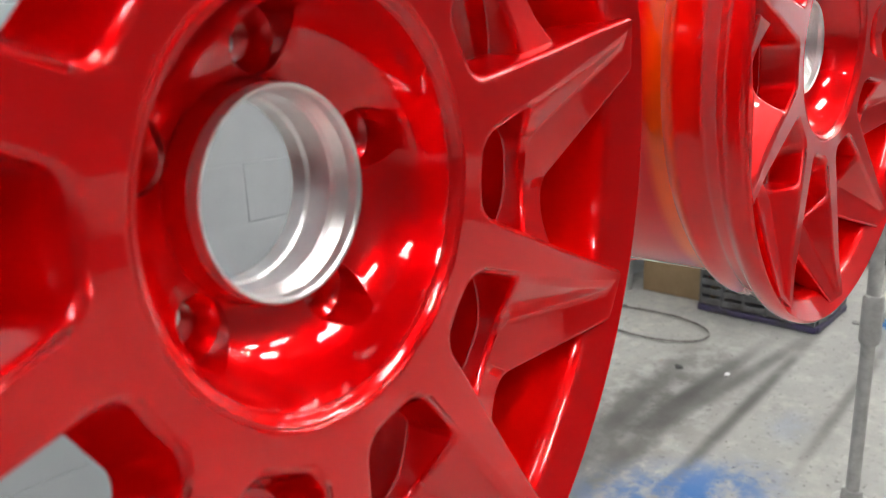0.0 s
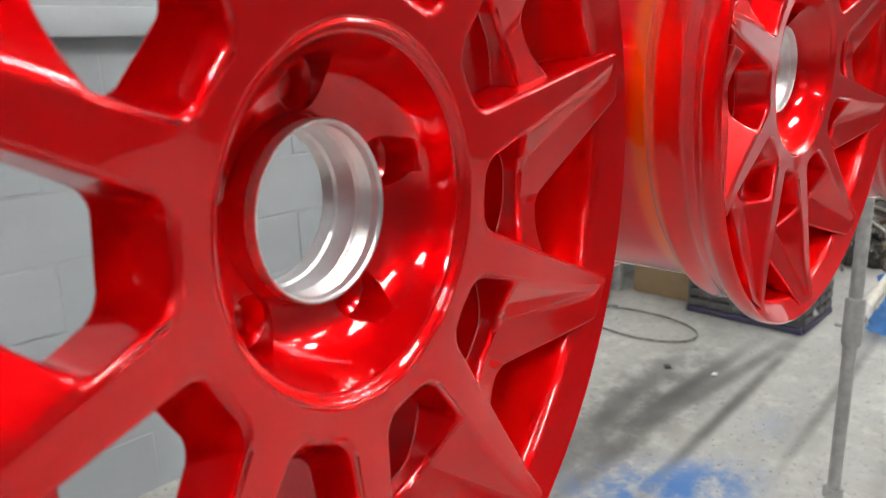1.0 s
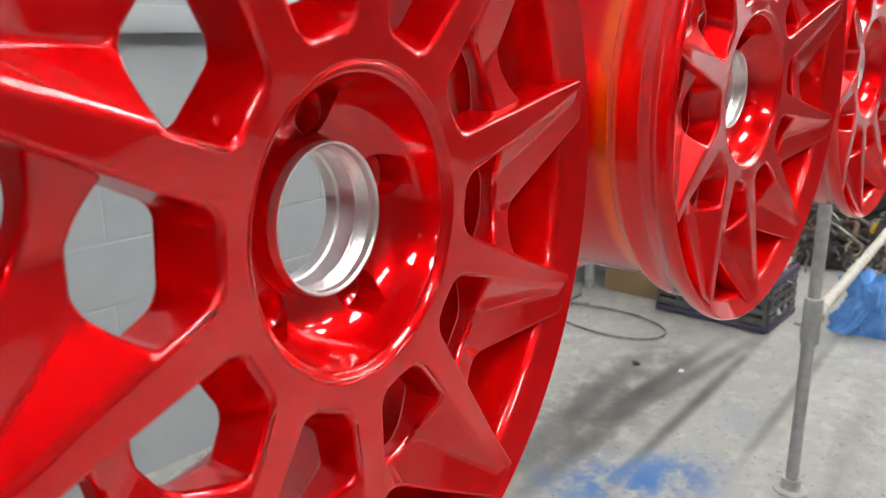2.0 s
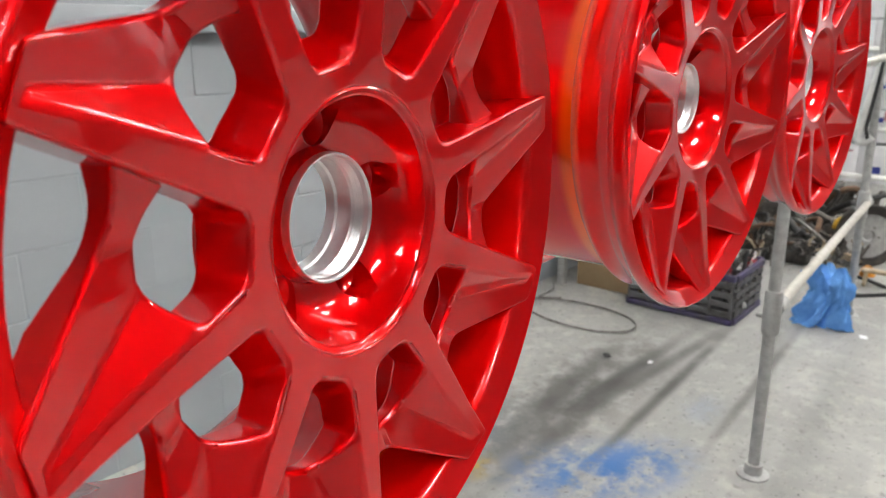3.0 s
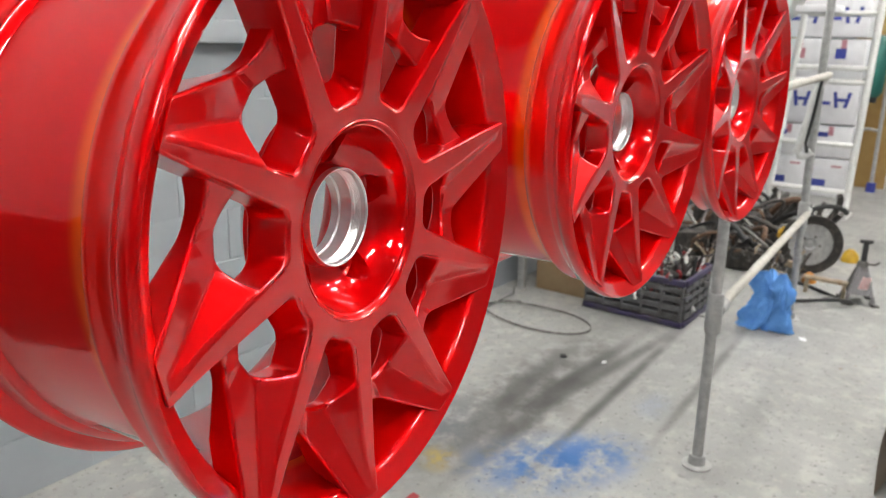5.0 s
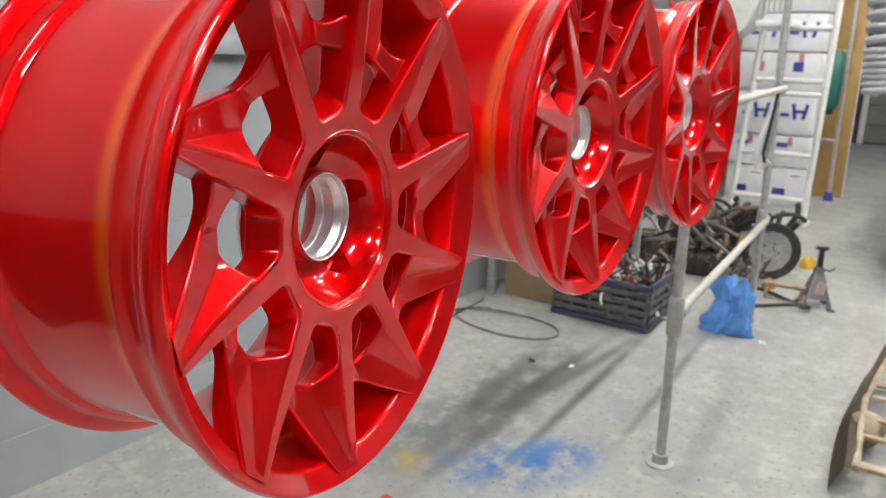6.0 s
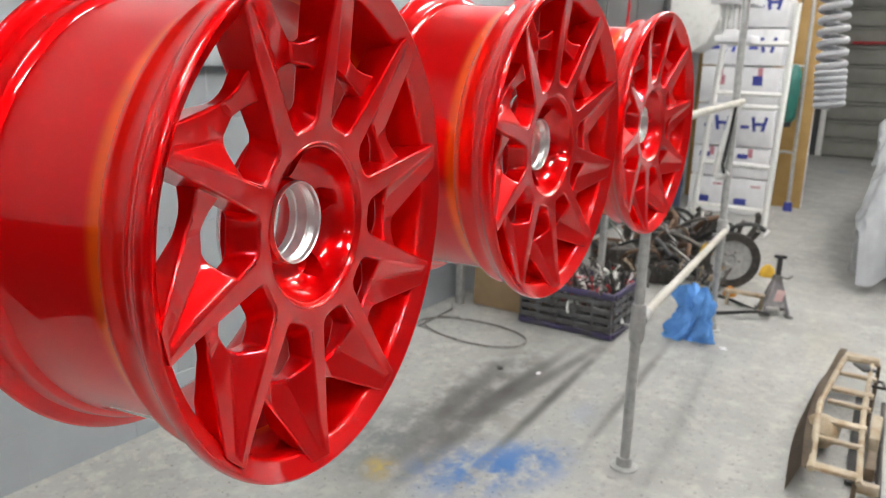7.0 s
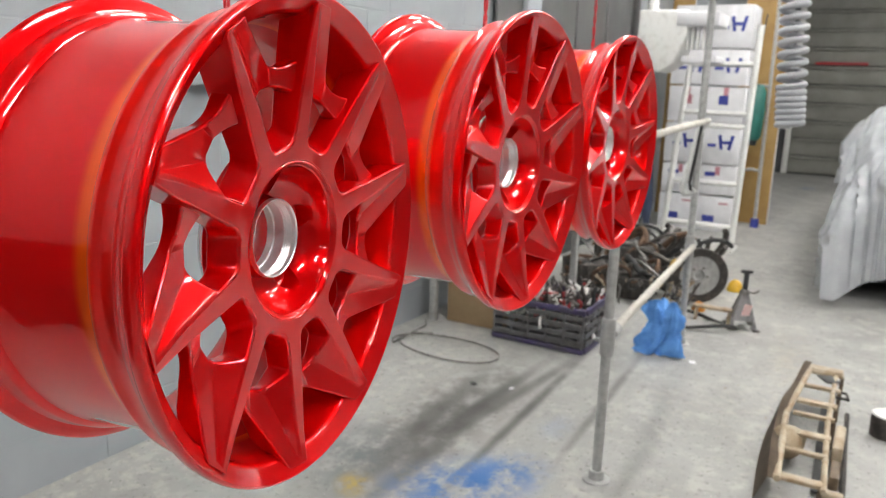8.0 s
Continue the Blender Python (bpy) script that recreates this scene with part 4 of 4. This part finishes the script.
# ---------------------------------------------------------------- covered car
def covered_car(m):
    """A car under a thin plastic sheet: body shape with folds, its hem off the floor, dark tyres below."""
    car = thing("covered_car", m, "parked car draped in a wrinkled translucent plastic sheet", "car")
    bm = bmesh.new()
    nu, nv = 150, 110
    half, length, start = 0.88, 4.3, 0.0
    grid = []
    for i in range(nu):
        s = i / (nu - 1)
        u = length * s
        # roof line along the car
        roof = 1.62 - 0.10 * (s - 0.3) ** 2
        if s < 0.22:
            roof = 1.02 + 0.60 * (s / 0.22) ** 0.6
        if s > 0.62:
            roof = 1.6 - 0.62 * min(1, (s - 0.62) / 0.16) - 0.12 * (s - 0.62)
        if s > 0.95:
            roof -= 3.0 * (s - 0.95)
        wide = half * (1 - 0.10 * max(0, 1 - s / 0.08) ** 2 - 0.12 * max(0, (s - 0.92) / 0.08) ** 2)
        row = []
        for j in range(nv):
            q = -1 + 2 * j / (nv - 1)
            a = q * math.pi / 2
            # super-ellipse section, open below
            cx = math.copysign(abs(math.sin(a)) ** 0.55, a)
            cz = abs(math.cos(a)) ** 0.62
            lean = 1 - 0.20 * max(0, cz - 0.45) / 0.55
            hem = 0.06 + 0.75 * min(1, max(0, (s - 0.10) / 0.16)) ** 1.5
            z = hem + (roof - hem) * cz
            d1, d2 = q * 4 + z * 2.4, u * 1.4 - z * 2.2 + q * 2
            fold = 0.8 * noise.noise((d1, d2, 2.0)) + 0.9 * (0.5 - abs(noise.noise((d1 * 2.3 + d2, d2 * 1.5 - d1, 9.0)))) + 0.5 * (0.4 - abs(noise.noise((d1 * 5, d2 * 4, 4.0))))
            amp = 0.07 + 0.07 * (1 - cz)
            nx = math.sin(a)
            row.append(bm.verts.new((u - 0.09 * fold * (1 if s < 0.1 else 0.3), wide * cx * lean + nx * amp * fold, z + 0.02 * fold * cz + (0.05 * noise.noise((u * 2.5, q * 2, 5)) if cz < 0.1 else 0))))
        grid.append(row)
    for i in range(nu - 1):
        for j in range(nv - 1):
            bm.faces.new((grid[i][j], grid[i + 1][j], grid[i + 1][j + 1], grid[i][j + 1]))
    # the near end, hanging down
    for e, i in ((0, 0), (1, nu - 1)):
        mid = grid[i]
        low = [bm.verts.new((v.co.x - (0.05 if e == 0 else -0.05) + 0.03 * noise.noise((v.co.y * 5, 0, 3 + e)), v.co.y * 0.97, 0.07 + 0.26 * min(1, max(0, 0.80 - abs(v.co.y)) / 0.4) + 0.06 * noise.noise((v.co.y * 4, 1, e)))) for v in mid]
        for j in range(nv - 1):
            bm.faces.new((mid[j], mid[j + 1], low[j + 1], low[j]))
    part("sheet", bm, SHEET, car, "wrinkled milky plastic sheet", smooth=60)
    shell = bmesh.new()
    box(3.9, 1.72, 0.62, (2.25, 0, 0.56), 0.16, 4, shell)
    box(3.6, 1.6, 0.25, (2.25, 0, 0.24), 0.05, 2, shell)
    box(2.4, 1.3, 0.55, (1.75, 0, 1.0), 0.2, 4, shell)
    part("body", shell, CAR_PAINT, car, "dark car body under the sheet")
    for u in (0.75, 3.45):
        for v in (-0.72, 0.72):
            w = part("wheel", lathe([(0.0, -0.1), (0.2, -0.1), (0.31, -0.09), (0.32, 0.0), (0.31, 0.09), (0.2, 0.1), (0.0, 0.1)], 32, "Y"), RUBBER, car, "black tyre", pose(u, v, 0.32))
    return car


def sheet_material():
    m = material("milky_plastic_sheet", (0.60, 0.62, 0.65), 0.22, 0, (0.46, 0.48, 0.51), 5.0, (0.35, 0.7), 0.4, 25)
    nt = m.node_tree
    b = nt.nodes["Principled BSDF"]
    clear = nt.nodes.new("ShaderNodeBsdfTransparent")
    mixer = nt.nodes.new("ShaderNodeMixShader")
    mixer.inputs[0].default_value = 0.66
    nt.links.new(clear.outputs[0], mixer.inputs[1])
    nt.links.new(b.outputs[0], mixer.inputs[2])
    nt.links.new(mixer.outputs[0], nt.nodes["Material Output"].inputs["Surface"])
    return m


SHEET = sheet_material()
CAR_PAINT = material("black_car_paint", (0.03, 0.03, 0.033), 0.3, 0.3, (0.025, 0.025, 0.028), 6.0, coat=0.6)
covered_car(rm(5.62, -1.11))


# ---------------------------------------------------------------- tan panel frame on the floor
def panel_frame(m):
    """A bumper-like tan frame lying on its back: a curved side skin, rails and cross ribs."""
    p = thing("bumper_frame", m, "tan plastic car bumper frame lying on the floor", "bumper")
    f = bmesh.new()
    rows = []
    for k in range(25):
        s = k / 24
        u = 1.65 * s
        bow = 0.05 * math.sin(math.pi * s)
        rows.append([f.verts.new((u, 0.14 + bow + 0.05 * (1 - c) , 0.005 + (0.13 + 0.07 * s) * c + 0.02 * math.sin(s * 14) * c)) for c in (0, 0.25, 0.5, 0.75, 1.0)] +
                    [f.verts.new((u, 0.10 + bow - 0.012 * 0, 0.135 + 0.07 * s + 0.02 * math.sin(s * 14)))])
    for a, c in zip(rows, rows[1:]):
        for i in range(5):
            f.faces.new((a[i], c[i], c[i + 1], a[i + 1]))
    bmesh.ops.solidify(f, geom=f.faces[:], thickness=0.006)
    part("skin", f, BROWN, p, "brown curved side skin")
    part("rail", tube([(0.0, 0.10, 0.14), (0.8, 0.15, 0.17), (1.62, 0.10, 0.20)], 0.016, 8), TAN, p)
    part("rail", tube([(0.0, -0.09, 0.13), (0.8, -0.05, 0.16), (1.6, -0.04, 0.19)], 0.014, 8), TAN, p)
    part("rail", tube([(0.1, -0.17, 0.02), (0.7, -0.15, 0.03), (1.2, -0.13, 0.09)], 0.012, 8), DARK_STEEL, p)
    for k, s in enumerate((0.03, 0.22, 0.36, 0.52, 0.64, 0.80, 0.97)):
        u = 1.62 * s
        z = 0.135 + 0.06 * s
        part("rib", box(0.035 if k % 2 else 0.06, 0.2, 0.02, (u, 0.02, z), 0.004), TAN, p)
        part("strut", box(0.02, 0.02, z - 0.01, (u, -0.075, (z - 0.01) / 2 + 0.004), 0.003), BROWN, p)
    part("end_plate", box(0.09, 0.21, 0.015, (1.6, 0.03, 0.205), 0.004), TAN, p)
    part("inner_strip", box(1.25, 0.05, 0.012, (0.85, -0.035, 0.02), 0.004, turn=Matrix.Rotation(radians(2), 4, "Z")), BLACK, p, "black inner strip")
    part("gusset", box(0.13, 0.085, 0.010, (1.46, -0.01, 0.192), 0.003, turn=Matrix.Rotation(radians(28), 4, "Z")), BLACK, p, "black gusset plate")
    part("side_pocket", box(0.34, 0.05, 0.09, (0.72, -0.115, 0.09), 0.014), TAN, p, "cream side pocket")
    part("side_pocket", box(0.22, 0.045, 0.07, (0.36, -0.12, 0.07), 0.012), BROWN, p, "brown side pocket")
    part("bracket", box(0.05, 0.10, 0.05, (0.15, -0.12, 0.05), 0.01), TAN, p)
    part("bowl", lathe([(0.0, 0.0), (0.05, 0.004), (0.075, 0.05), (0.08, 0.12), (0.07, 0.12), (0.065, 0.05), (0.0, 0.015)], 24, "Z"), TAN, p, "round tan end cup", pose(0.5, 0.11, 0.07, 0, 70, 0))
    part("loop", tube([(1.3, -0.05, 0.18), (1.32, -0.11, 0.17), (1.25, -0.125, 0.16), (1.22, -0.06, 0.17)], 0.009, 8, closed=True), DARK_STEEL, p)
    return p


panel_frame(rm(2.28, -0.43, 0, 0) @ Matrix.Diagonal((0.78, 0.85, 0.85, 1)))
can = thing("tin_can", rm(3.25, -0.71), "small round tin with a pale lid on the floor", "tin")
part("body", lathe([(0.0, 0.0), (0.07, 0.0), (0.072, 0.09), (0.066, 0.10), (0.0, 0.10)], 28, "Z"), DARK_STEEL, can)
part("lid", lathe([(0.0, 0.104), (0.045, 0.104), (0.068, 0.112), (0.072, 0.106), (0.0, 0.098)], 28, "Z"), WHITE_TUBE, can, "pale dented lid")

# ---------------------------------------------------------------- litter
for u, v, sx, sy, turn, mat, lab in ((3.70, 0.282, 0.05, 0.035, 20, WHITE_CARD, "scrap of white paper on the floor"), (2.68, 1.184, 0.045, 0.03, 40, BLACK, "small black plastic clip on the floor"),
                                     (2.73, 0.985, 0.03, 0.02, 10, WHITE_CARD, "small pale chip on the floor"), (1.25, 1.0, 0.05, 0.03, 0, RED_PLASTIC, "small red scrap on the floor")):
    f = bmesh.new()
    bmesh.ops.create_grid(f, x_segments=4, y_segments=4, size=0.5, matrix=Matrix.Diagonal((sx, sy, 1, 1)))
    for vert in f.verts:
        vert.co.z = 0.004 + 0.008 * abs(noise.noise(vert.co * 40))
    bmesh.ops.solidify(f, geom=f.faces[:], thickness=0.002)
    solid("floor_scrap", f, mat, rm(u, v, 0.002, turn), lab, "litter", "litter on the floor")

# ---------------------------------------------------------------- blocks of the wall, last
north = bpy.data.objects["wall_north"]
block_mesh = mesh_of("block", box(0.434, 0.03, 0.209, (0, 0, 0), 0.002, 1), WALL_PAINT)
for course in range(13):
    z = 0.108 + 0.215 * course
    shift = 0.22 * (course % 2)
    for k in range(13):
        u = 0.02 + shift + 0.44 * k
        b = new("block", block_mesh)
        b.parent = north
        b.matrix_basis = pose(u, WALL_V + 0.0145 + 0.0012 * ((k * 7 + course * 3) % 3), z)
